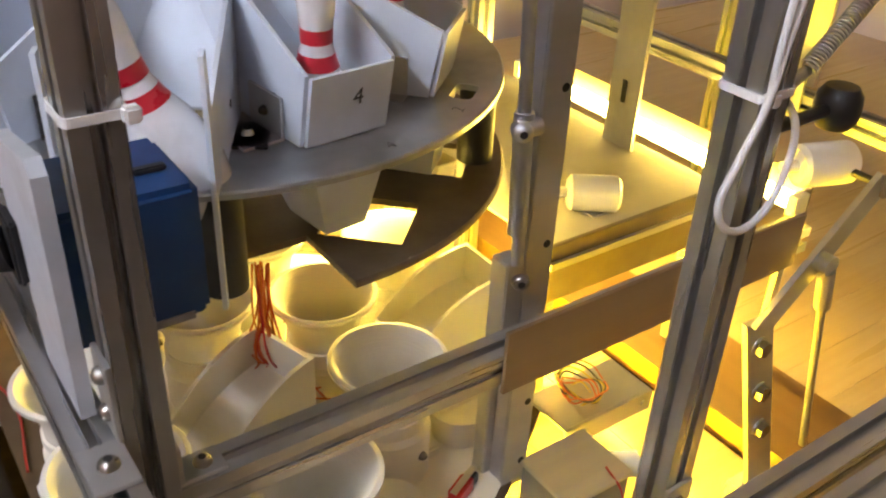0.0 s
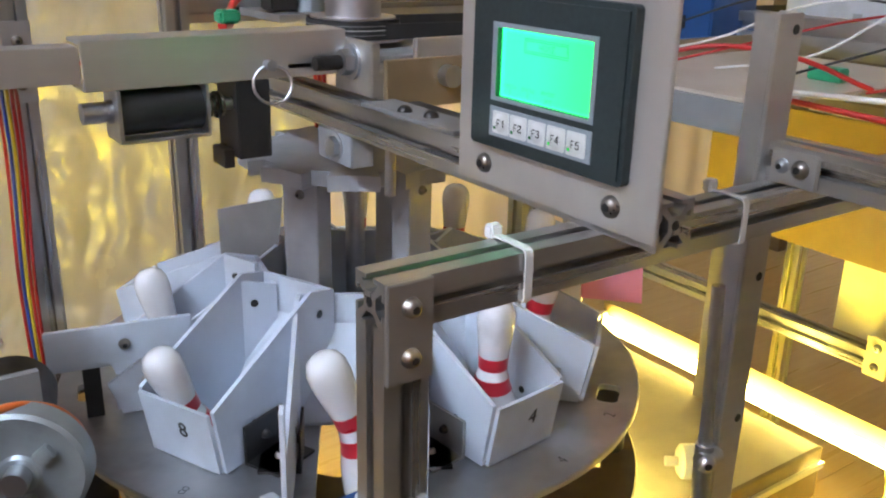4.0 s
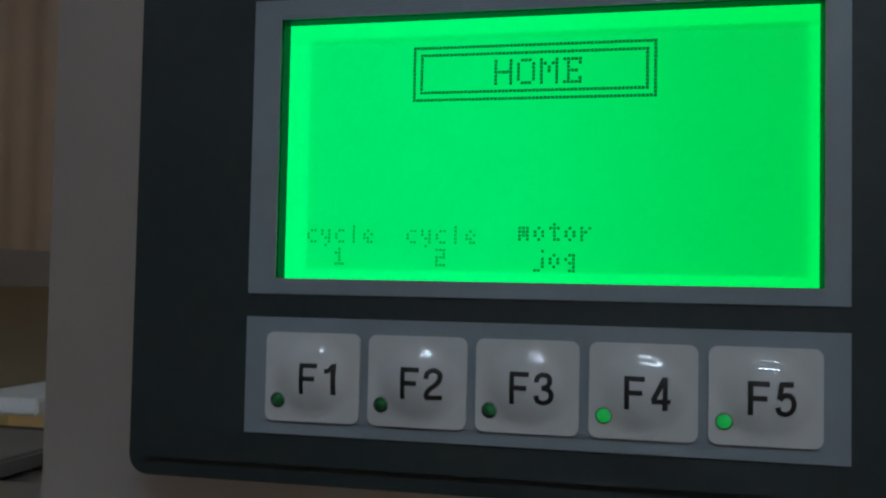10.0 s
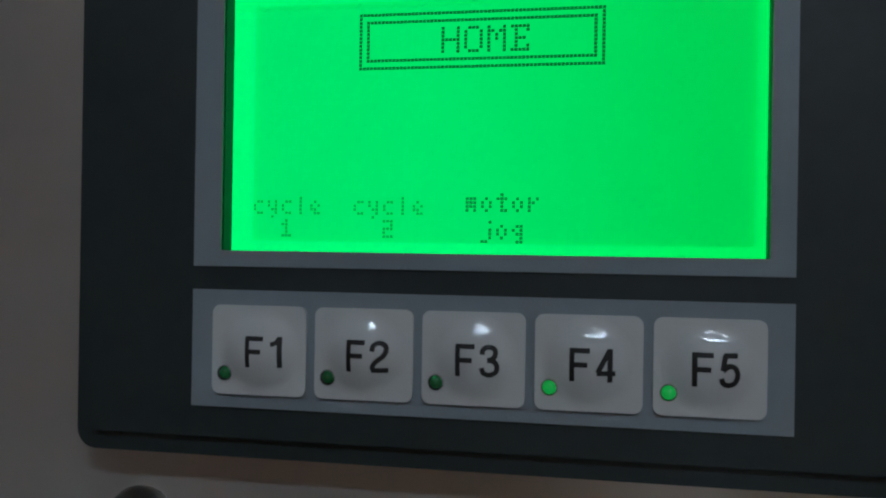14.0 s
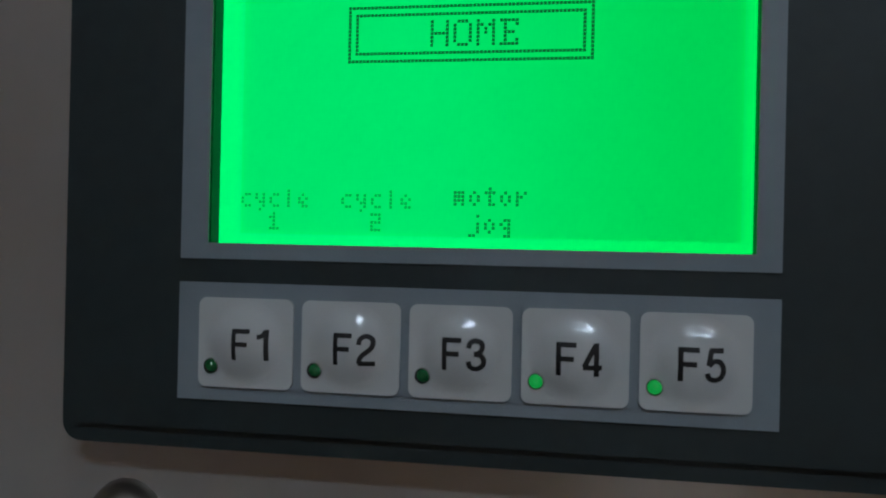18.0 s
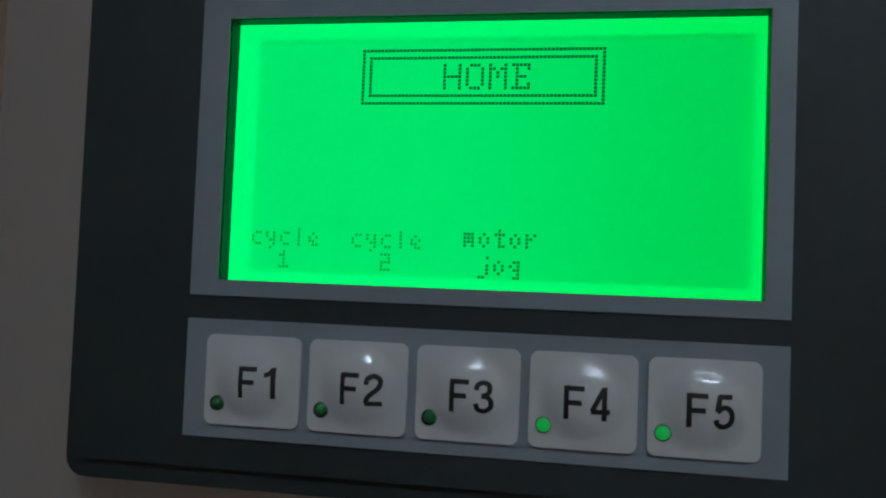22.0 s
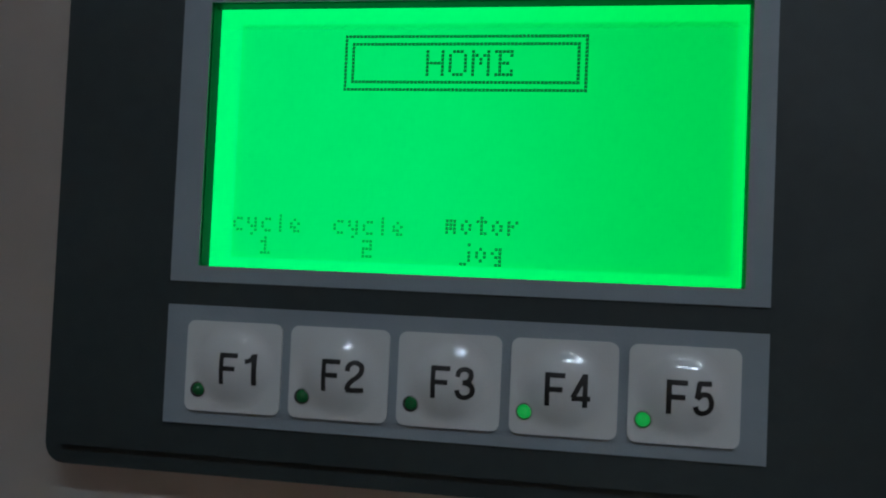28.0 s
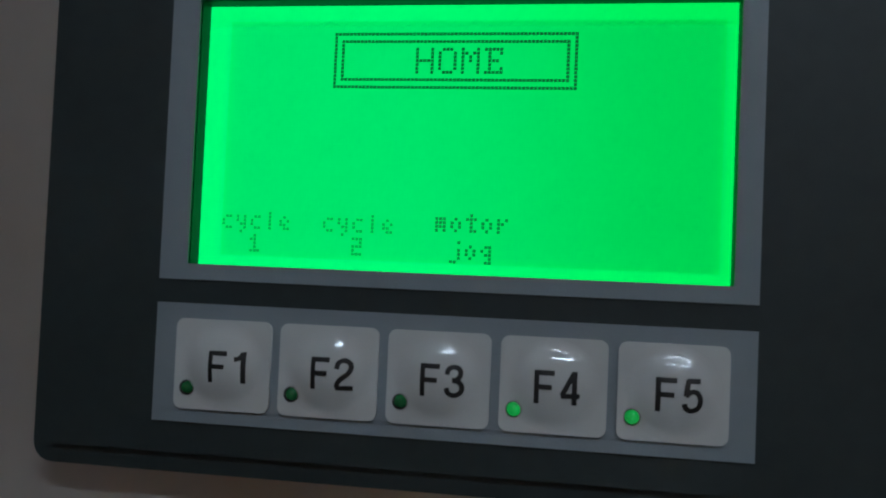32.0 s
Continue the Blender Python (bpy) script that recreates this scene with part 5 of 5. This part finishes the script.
tagged(part("turntable", lathe([(0, 0.004), (0.075, 0.004), (0.085, 0.002), (0.085, 0), (0, 0)], 48), BENCH, m=pose(-0.12, 0.50, -0.0598), smooth=True), "round dark brown wooden disc on the bench", "wooden disc")

# ---- right of the frame ----
shelf = thing("lamp_shelf", "wide grey-white sheet shelf with a dark front board", "shelf")
part("sheet", box((0.50, 0.215, 0.236), (0.780, 0.80, 0.240)), SHELF, shelf, "grey-white sheet")
part("front_board", box((0.50, 0.209, 0.168), (0.780, 0.215, 0.2415)), HARDBOARD, shelf, "dark brown front board", bevel=0.001)
part("edge_strip", box((0.50, 0.204, 0.214), (0.780, 0.2088, 0.222)), ALU_FLAT, shelf, "thin metal strip")
for x in (0.505, 0.755):
    part("leg", box((x, 0.76, -0.06), (x + 0.02, 0.79, 0.236)), ALU_FLAT, shelf)
    part("leg", box((x, 0.22, -0.06), (x + 0.02, 0.24, 0.236)), ALU_FLAT, shelf)
led = thing("led_tube", "long lit warm-yellow lamp tube lying on the shelf", "lamp")
part("tube", cyl(0.0105, (0.818, 0.140, 0.2420), (0.818, 0.640, 0.2420), seg=20), TUBE, led, "glowing tube", smooth=True)
for y in (0.134, 0.646):
    part("cap", box((0.805, y - 0.006, 0.229), (0.831, y + 0.006, 0.255)), NYLON, led, bevel=0.001)
    part("stand", box((0.812, y - 0.004, 0.006), (0.824, y + 0.004, 0.229)), ALU_FLAT, led)
# added strip that blocks the tube's yellow light towards the drapes
part("glow_shield", box((0.8312, 0.128, 0.229), (0.8326, 0.652, 0.272)), HARDBOARD, led, "added dark strip that shields the backdrop from the tube")
# tube not visible anywhere; assumed here as the source of the yellow deck light
led2 = thing("led_tube", "unseen amber lamp tube, assumed under the table to light the pin deck", "lamp")
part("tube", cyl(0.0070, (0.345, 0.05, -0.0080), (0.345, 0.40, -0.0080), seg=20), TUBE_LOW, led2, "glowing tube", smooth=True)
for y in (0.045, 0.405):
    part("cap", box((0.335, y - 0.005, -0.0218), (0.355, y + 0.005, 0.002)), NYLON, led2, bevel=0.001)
# unseen fill lamp with its mount, added to brighten the cups below the turret
fill_led = thing("led_tube", "unseen amber fill tube, added under the turret board to light the cups", "lamp")
part("tube", cyl(0.0070, (0.395, 0.270, 0.3340), (0.395, 0.500, 0.3340), seg=20), TUBE_FILL, fill_led, "glowing tube", smooth=True)
for y in (0.265, 0.505):
    part("cap", box((0.385, y - 0.005, 0.324), (0.405, y + 0.005, 0.3440)), NYLON, fill_led, bevel=0.001)
# added hood, stops the fill tube from tinting the backdrop yellow
part("hood", box((0.3830, 0.259, 0.3442), (0.4070, 0.511, 0.3456)), ALU_FLAT, fill_led, "added hood that keeps the fill tube's light off the backdrop")
part("hood_side", box((0.3830, 0.259, 0.3330), (0.3844, 0.511, 0.3442)), ALU_FLAT, fill_led)
part("hood_side", box((0.4056, 0.259, 0.3250), (0.4070, 0.511, 0.3442)), ALU_FLAT, fill_led)
part("hood_end", box((0.3844, 0.5102, 0.3250), (0.4056, 0.5114, 0.3442)), ALU_FLAT, fill_led)
part("bracket", box((0.4070, 0.428, 0.3420), (0.4421, 0.440, 0.3450)), ALU_FLAT, fill_led)
for x, y, z, turn in ((0.596, 0.250, 0.2625, -36), (0.672, 0.035, 0.373, -20)):
    e = thing("white_roller", "short thick white plastic roller", "roller", pose(x, y, z, 0, 90, turn), "guide rollers")
    part("roller", lathe([(0.006, -0.03), (0.016, -0.03), (0.0205, -0.026), (0.021, -0.020), (0.021, 0.020), (0.0205, 0.026), (0.016, 0.030), (0.0061, 0.0315)], 32), NYLON, e, smooth=True)
    part("axle", cyl(0.006, (0, 0, -0.045), (0, 0, 0.0318), seg=16), NYLON, e, smooth=True)
part_r = tagged(part("roller_stand", box((0.585, 0.235, 0.2402), (0.615, 0.255, 0.2420)), ALU_FLAT), "small aluminium pad under a roller", "pad")
upright = thing("flat_upright", "wide flat grey-tan upright strip in front of the lamp", "upright")
part("strip", box((0.748, 0.340, 0.2402), (0.753, 0.392, 0.487)), ALU_FLAT, upright, bevel=0.0005)
for z in (0.30, 0.44):
    part("slot", box((0.7474, 0.362, z), (0.7480, 0.370, z + 0.03)), INK, upright)
extrusion((0.44, 0.42, 0.50), (1.30, 0.42, 0.50), "slotted aluminium rear rail over the lane", group="rear frame")
extrusion((0.455, 0.435, -0.03), (0.455, 0.435, 0.69), "slotted aluminium rear post, lit yellow", group="rear frame")
extrusion((0.490, 0.470, -0.03), (0.490, 0.470, 0.69), "slotted aluminium rear post, lit yellow", group="rear frame")
extrusion((0.88, 0.0, 0.335), (0.88, 0.95, 0.335), "slotted aluminium rail behind the lamp", group="rear frame")
extrusion((0.88, 0.925, 0.0), (0.88, 0.925, 0.3223), "slotted aluminium post under the rail", group="rear frame")
extrusion((1.12, 0.50, -0.03), (1.12, 0.50, 0.62), "slotted aluminium rear upright", group="rear frame")
cover = part("cover_plate", box((0.600, -0.06, 0.555), (0.604, 0.30, 0.690)), TAN_BAR, bevel=0.001)
tagged(cover, "large dull tan metal cover plate under the top rail", "cover plate")
tagged(part("yellow_board", box((0.895, 0.20, 0.348), (0.903, 0.29, 0.50)), PRINT, bevel=0.001), "pale upright board screwed to a rail", "board")
brk = thing("two_hole_bracket", "small aluminium bracket with two bolts", "bracket")
part("plate", box((0.862, 0.192, 0.318), (0.8655, 0.222, 0.372)), ALU_FLAT, brk, bevel=0.0005)
bolt((0.862, 0.207, 0.358), (-1, 0, 0), brk, 0.006, STEEL)
bolt((0.862, 0.207, 0.332), (-1, 0, 0), brk, 0.006)
strut = thing("link_rod", "thin steel link rod with ball ends beside the channel", "link rod")
part("rod", cyl(0.0045, (0.286, 0.022, 0.395), (0.279, 0.030, 0.630), seg=16), STEEL, strut, smooth=True)
part("sleeve", cyl(0.0068, (0.2845, 0.024, 0.42), (0.2825, 0.026, 0.51), seg=18), STEEL, strut, smooth=True)
part("ball_end", cyl(0.0065, (0.274, 0.022, 0.500), (0.292, 0.022, 0.500), seg=20), STEEL, strut, smooth=True)
bolt((0.276, 0.018, 0.500), (-0.5, -0.8, 0), strut, 0.007, STEEL)
bolt((0.284, 0.014, 0.385), (-0.5, -0.8, 0), strut, 0.007)
part("block", box((0.281, 0.026, 0.30), (0.2975, 0.045, 0.392)), ALU_FLAT, strut, bevel=0.001)
lower = tagged(part("lower_channel", box((0.2910, 0.0445, -0.06), (0.3180, 0.060, 0.2995)), ALU_FLAT, bevel=0.001), "second aluminium channel below the lower rail", "channel")
lev = thing("lever_arm", "bolted aluminium lever over the lane", "lever")
part("upright", prism([(0.540, -0.006, 0.262), (0.578, -0.006, 0.262), (0.668, -0.006, 0.0), (0.630, -0.006, 0.0)], 0.006, (0, -1, 0)), ALU_FLAT, lev)
for x, z in ((0.568, 0.229), (0.590, 0.165), (0.610, 0.107)):
    part("bolt_head", cyl(0.0085, (x, -0.012, z), (x, -0.021, z), seg=6), BOLT_STEEL, lev)
    part("washer", cyl(0.0105, (x, -0.012, z), (x, -0.0135, z), seg=24), STEEL, lev)
part("arm", prism([(0.543, -0.013, 0.262), (0.566, -0.013, 0.250), (0.700, -0.013, 0.366), (0.680, -0.013, 0.384)], 0.006, (0, -1, 0)), ALU_FLAT, lev)
part("strap", box((0.682, -0.026, 0.360), (0.716, -0.0195, 0.53)), TAN_BAR, lev, "dull tan strap", bevel=0.0008)
part("end_joint", cyl(0.010, (0.616, -0.032, 0.312), (0.616, -0.019, 0.312), seg=24), STEEL, lev, smooth=True)
part("rod", cyl(0.0042, (0.618, -0.027, 0.308), (0.715, -0.012, 0.030), seg=14), STEEL, lev, "thin grey rod", smooth=True)
part("rod_socket", cyl(0.0080, (0.618, -0.027, 0.306), (0.635, -0.0245, 0.258), seg=18), STEEL, lev, smooth=True)
part("roller_pin", cyl(0.004, (0.683, -0.013, 0.372), (0.683, 0.031, 0.372), seg=14), BLACK_OXIDE, lev)
part("foot", box((0.62, -0.03, -0.03), (0.68, 0.01, 0.006)), ALU_FLAT, lev)
spring = thing("tension_spring", "steel tension spring with a black knob", "spring")
s0 = Vector((0.382, -0.100, 0.563))
d = Vector((0.455, -0.100, 0.622)) - s0
u = d.normalized()
v1 = u.cross(Vector((0, 1, 0))).normalized()
v2 = u.cross(v1)
cable("coil", [s0 + d * (i / 320) + v1 * 0.0048 * math.cos(i * 0.785) + v2 * 0.0048 * math.sin(i * 0.785) for i in range(321)], 0.0009, STEEL, spring, seg=2)
part("eye_bolt", cyl(0.0035, (0.333, -0.106, 0.545), (0.382, -0.100, 0.562), seg=14), STEEL, spring, smooth=True)
knobm = Matrix.Translation((0.418, -0.104, 0.534))
part("knob", lathe([(0, -0.014), (0.010, -0.013), (0.0135, -0.008), (0.0145, 0.0), (0.0135, 0.008), (0.010, 0.013), (0, 0.014)], 28), BLACK, spring, "black round knob", knobm, True)
part("knob_stem", cyl(0.004, (0.333, -0.108, 0.535), (0.414, -0.104, 0.534), seg=14), BLACK_OXIDE, spring)
part("hook", cyl(0.0030, (0.455, -0.100, 0.622), (0.470, -0.082, 0.640), seg=12), STEEL, spring)
part("anchor", box((0.466, -0.082, 0.595), (0.490, -0.070, 0.70)), ALU_FLAT, spring)
extrusion((0.46, -0.076, H + P / 2), (0.46, 0.0, H + P / 2), "short slotted rail stub at the spring anchor")
tagged(part("rail_support", box((0.36, -0.20, -0.06), (0.39, -0.16, 0.277)), ALU_FLAT), "aluminium leg under the side rails", "leg")
tagged(part("rail_support", box((1.10, -0.215, -0.06), (1.13, -0.16, 0.277)), ALU_FLAT), "aluminium leg under the side rails", "leg")

# ---- behind the operator panel ----
bk = thing("rail_bracket", "white painted corner bracket with a dark bolt", "corner bracket")
part("body", box((0.3040, -0.012, H + 0.0005), (0.3073, 0.022, H + 0.0225)), ALU_FLAT, bk, bevel=0.001)
bolt((0.304, 0.000, H + 0.0125), (-1, 0, 0), bk, 0.0062)
bolt((0.304, 0.013, H + 0.0125), (-1, 0, 0), bk, 0.0048, STEEL)
tray = thing("wiring_tray", "thin yellowed plastic tray carrying wires", "tray")
part("sheet", box((0.345, 0.06, 0.738), (0.60, 0.30, 0.7405)), TRAY, tray, "yellowed sheet")
part("rail", box((0.34, 0.05, 0.715), (0.346, 0.42, 0.738)), GREY_METAL, tray)
extrusion((0.60, 0.45, 0.765), (0.60, -0.60, 0.765), "slotted aluminium rear cross rail", group="rear frame")
extrusion((0.66, 0.60, 0.735), (0.66, -0.60, 0.735), "slotted aluminium rear cross rail", group="rear frame")
extrusion((0.66, 0.56, -0.06), (0.66, 0.56, 0.722), "slotted aluminium rear corner post", group="rear frame")
extrusion((0.63, -0.45, -0.06), (0.63, -0.45, 0.722), "slotted aluminium rear corner post", group="rear frame")
tagged(part("rail_tie", box((0.587, 0.52, 0.722), (0.673, 0.58, 0.7524)), ALU_FLAT), "aluminium block joining the rear rails", "block")
duct = thing("cable_trunking", "long pale grey cable trunking on the rear frame", "trunking")
part("back", box((0.74, -0.70, 0.747), (0.744, 0.30, 0.795)), GREY_METAL, duct)
part("lid", box((0.70, -0.70, 0.795), (0.745, 0.30, 0.799)), GREY_WHITE, duct, "dusty lid")
part("front", box((0.700, -0.70, 0.747), (0.7035, 0.30, 0.795)), GREY_WHITE, duct, bevel=0.0005)
part("floor", box((0.7035, -0.70, 0.7475), (0.74, 0.30, 0.750)), GREY_METAL, duct)
for i in range(16):
    part("knockout", box((0.6994, -0.66 + i * 0.058, 0.768), (0.7000, -0.65 + i * 0.058, 0.776)), GREY_METAL, duct)
extrusion((0.72, -0.70, 0.734), (0.72, 0.62, 0.734), "slotted aluminium rail under the wiring duct", group="rear frame")
lower_duct = thing("lower_trunking", "pale grey grooved trunking below the wiring trunking", "trunking")
part("front", box((0.624, -0.70, 0.690), (0.628, 0.20, 0.7485)), GREY_WHITE, lower_duct, bevel=0.0006)
part("floor", box((0.628, -0.70, 0.690), (0.6432, 0.20, 0.694)), GREY_METAL, lower_duct)
part("back", box((0.6432, -0.70, 0.690), (0.6470, 0.20, 0.7485)), GREY_METAL, lower_duct)
for z in (0.700, 0.712, 0.736):
    part("groove", box((0.6228, -0.70, z), (0.6240, 0.20, z + 0.0035)), GREY_METAL, lower_duct)
duct2 = thing("slotted_box", "short grey slotted electronics box on the rear frame", "electronics box")
part("back", box((0.322, 0.690, 0.7700), (0.520, 0.694, 0.788)), GREY_METAL, duct2)
part("lid", box((0.322, 0.664, 0.788), (0.520, 0.695, 0.791)), CAST_GREY, duct2)
part("front", box((0.322, 0.664, 0.7700), (0.520, 0.667, 0.788)), CAST_GREY, duct2)
for i in range(7):
    for z in (0.773, 0.780):
        part("slot", box((0.350 + i * 0.024, 0.6636, z), (0.360 + i * 0.024, 0.6640, z + 0.004)), BLACK, duct2)
extrusion((0.15, 0.68, 0.757), (0.72, 0.68, 0.757), "slotted aluminium rear rail under the short duct", group="rear frame")
extrusion((0.14, 0.655, -0.06), (0.14, 0.655, 0.80), "slotted aluminium rear post by the drive", group="rear frame")
motor = thing("turret_motor", "round steel motor standing on the rear frame", "motor")
part("can", cyl(0.0185, (0.270, 0.60, 0.76), (0.270, 0.60, 0.822), seg=36), ZINC, motor, smooth=True)
part("mount", box((0.22, 0.565, 0.752), (0.29, 0.667, 0.760)), GREY_METAL, motor)
part("terminal", box((0.222, 0.585, 0.762), (0.252, 0.615, 0.795)), BLACK, motor, bevel=0.002)
cable("red_lead", [(0.21, 0.59, 0.79), (0.17, 0.56, 0.775), (0.14, 0.50, 0.762), (0.10, 0.42, 0.768)], 0.004, RED_WIRE, None, "thick red motor lead")
cable("red_lead", [(-0.25, 0.66, 0.835), (-0.05, 0.65, 0.822), (0.12, 0.63, 0.812), (0.25, 0.578, 0.803), (0.33, 0.60, 0.795)], 0.0022, RED_WIRE, None, "thin red wire hanging across the frame")
tagged(part("green_connector", box((0.075, 0.36, 0.7755), (0.092, 0.375, 0.786)), GREEN_PLASTIC, bevel=0.002), "small green plug connector on the arm", "connector")
chain = thing("cable_chain", "oily brown roller chain standing in a bend", "cable chain")
for i in range(22):
    t = i / 21
    if t < 0.42:
        p = Vector((0.575, 0.062, 0.72 + t / 0.42 * 0.085))
        rx = 0
    elif t < 0.60:
        a = (t - 0.42) / 0.18 * math.pi
        p = Vector((0.595 - 0.02 * math.cos(a), 0.062, 0.805 + 0.02 * math.sin(a)))
        rx = a
    else:
        p = Vector((0.615, 0.062, 0.805 - (t - 0.60) / 0.40 * 0.075))
        rx = math.pi
    w = 0.0105 if i % 2 else 0.0075
    part("link", box((-0.0065, -w, -0.0054), (0.0065, w, 0.0050)), CHAIN, chain, m=Matrix.Translation(p) @ Matrix.Rotation(rx, 4, "Y"), bevel=0.001)
tension = thing("chain_tensioner", "bright aluminium plate with a hexagon bolt beside the chain", "tensioner")
part("plate", box((0.556, 0.026, 0.7412), (0.561, 0.046, 0.805)), ALU_FLAT, tension, bevel=0.0006)
part("nut", cyl(0.0062, (0.5585, 0.026, 0.792), (0.5585, 0.020, 0.792), seg=6), STEEL, tension)
part("stud", cyl(0.0034, (0.5585, 0.020, 0.792), (0.5585, -0.004, 0.792), seg=14), BOLT_STEEL, tension, smooth=True)
rnd = random.Random(11)
for i in range(10):
    y0 = 0.16 - 0.05 * i + rnd.uniform(-0.02, 0.02)
    c = rnd.choice((RED_WIRE, WHITE_WIRE, YELLOW_WIRE, BLUE_WIRE, BLACK, WHITE_WIRE))
    cable("control_wire", [(0.42, y0 + 0.14, 0.746), (0.47, y0 + 0.09, 0.757 + rnd.uniform(0, 0.02)), (0.53, y0 + 0.03, 0.785 + rnd.uniform(0, 0.02)), (0.585, y0 - 0.04, 0.79 + rnd.uniform(0, 0.015)), (0.66, y0 - 0.12, 0.775), (0.705, y0 - 0.2, 0.80)], 0.0011, c, None, "thin loose control wire behind the panel")
cable("white_lead", [(0.38, 0.10, 0.7425), (0.40, 0.0, 0.746), (0.43, -0.15, 0.749), (0.47, -0.32, 0.742)], 0.0022, WHITE_WIRE, None, "white cable lying behind the short rail")
cable("red_lead", [(0.36, 0.05, 0.7425), (0.37, -0.05, 0.738), (0.37, -0.16, 0.736), (0.40, -0.30, 0.734)], 0.0022, RED_WIRE, None, "red cable lying behind the short rail")
cable("red_lead", [(0.35, 0.20, 0.742), (0.38, 0.16, 0.765), (0.42, 0.10, 0.764), (0.46, 0.05, 0.742)], 0.0020, RED_WIRE, None, "red wire arching over the tray")
tagged(part("blue_box", box((0.545, 0.275, 0.7410), (0.615, 0.335, 0.795)), BLUE_CASE, bevel=0.002), "small dark blue electronics box", "electronics box")
tagged(part("terminal_strip", box((0.472, 0.085, 0.7410), (0.484, 0.115, 0.752)), GREEN_PLASTIC, bevel=0.001), "green terminal strip on the tray", "terminal strip")
tagged(part("black_relay", box((0.69, 0.33, 0.8045), (0.735, 0.39, 0.825)), BLACK, bevel=0.002), "black relay standing on the duct", "relay")
relay = thing("relay_box", "pale grey relay box with a black top on the trunking", "relay box")
part("body", box((0.702, -0.075, 0.7995), (0.738, -0.010, 0.827)), GREY_WHITE, relay, bevel=0.0015)
part("top", box((0.704, -0.045, 0.827), (0.736, -0.012, 0.838)), BLACK, relay, "black top", bevel=0.001)
cable("yellow_lead", [(0.72, -0.03, 0.838), (0.722, -0.05, 0.850), (0.724, -0.08, 0.851), (0.726, -0.13, 0.838), (0.73, -0.20, 0.806)], 0.0022, YELLOW_WIRE, None, "yellow cable arching over the trunking")
tagged(part("white_bracket", box((0.268, 0.226, 0.7130), (0.335, 0.272, 0.7189)), NYLON, bevel=0.001), "white plastic bracket under the tan plate", "bracket")
tagged(part("dark_block", box((0.1595, 0.12, 0.694), (0.185, 0.25, 0.7255)), BLACK, bevel=0.001), "dark block behind the cross beam", "block")
tagged(part("side_plate", box((0.160, 0.2560, 0.7190), (0.60, 0.2618, 0.7560)), TAN_PLATE, bevel=0.0006), "upright dull tan plate behind the cross beam", "plate")

loom = thing("wire_loom", "bundle of red and orange wires hanging behind the turret", "wires")
for i in range(6):
    cable("wire", [(0.232 + i * 0.003, 0.52, 0.745), (0.236 + i * 0.0025, 0.518 + 0.002 * (i % 2), 0.68), (0.233 + i * 0.0028, 0.52, 0.60), (0.238 + i * 0.002, 0.522, 0.50), (0.24, 0.53, 0.455)], 0.0014, (RED_WIRE, ORANGE_WIRE)[i % 2], loom)

# ---- far wall ----
board = thing("plywood_board", "varnished brown board standing on a beam", "board", kind="structure")
part("board", box((2.02, -1.4, 0.845), (2.04, 1.165, 1.08)), BOARD, board, bevel=0.001)
part("beam", box((1.98, -1.4, 0.56), (2.06, 1.225, 0.843)), PINE, board, "dusty pine beam", bevel=0.003)
for y in (-1.2, 1.10):
    part("leg", box((1.99, y, -0.06), (2.05, y + 0.06, 0.56)), PINE, board)
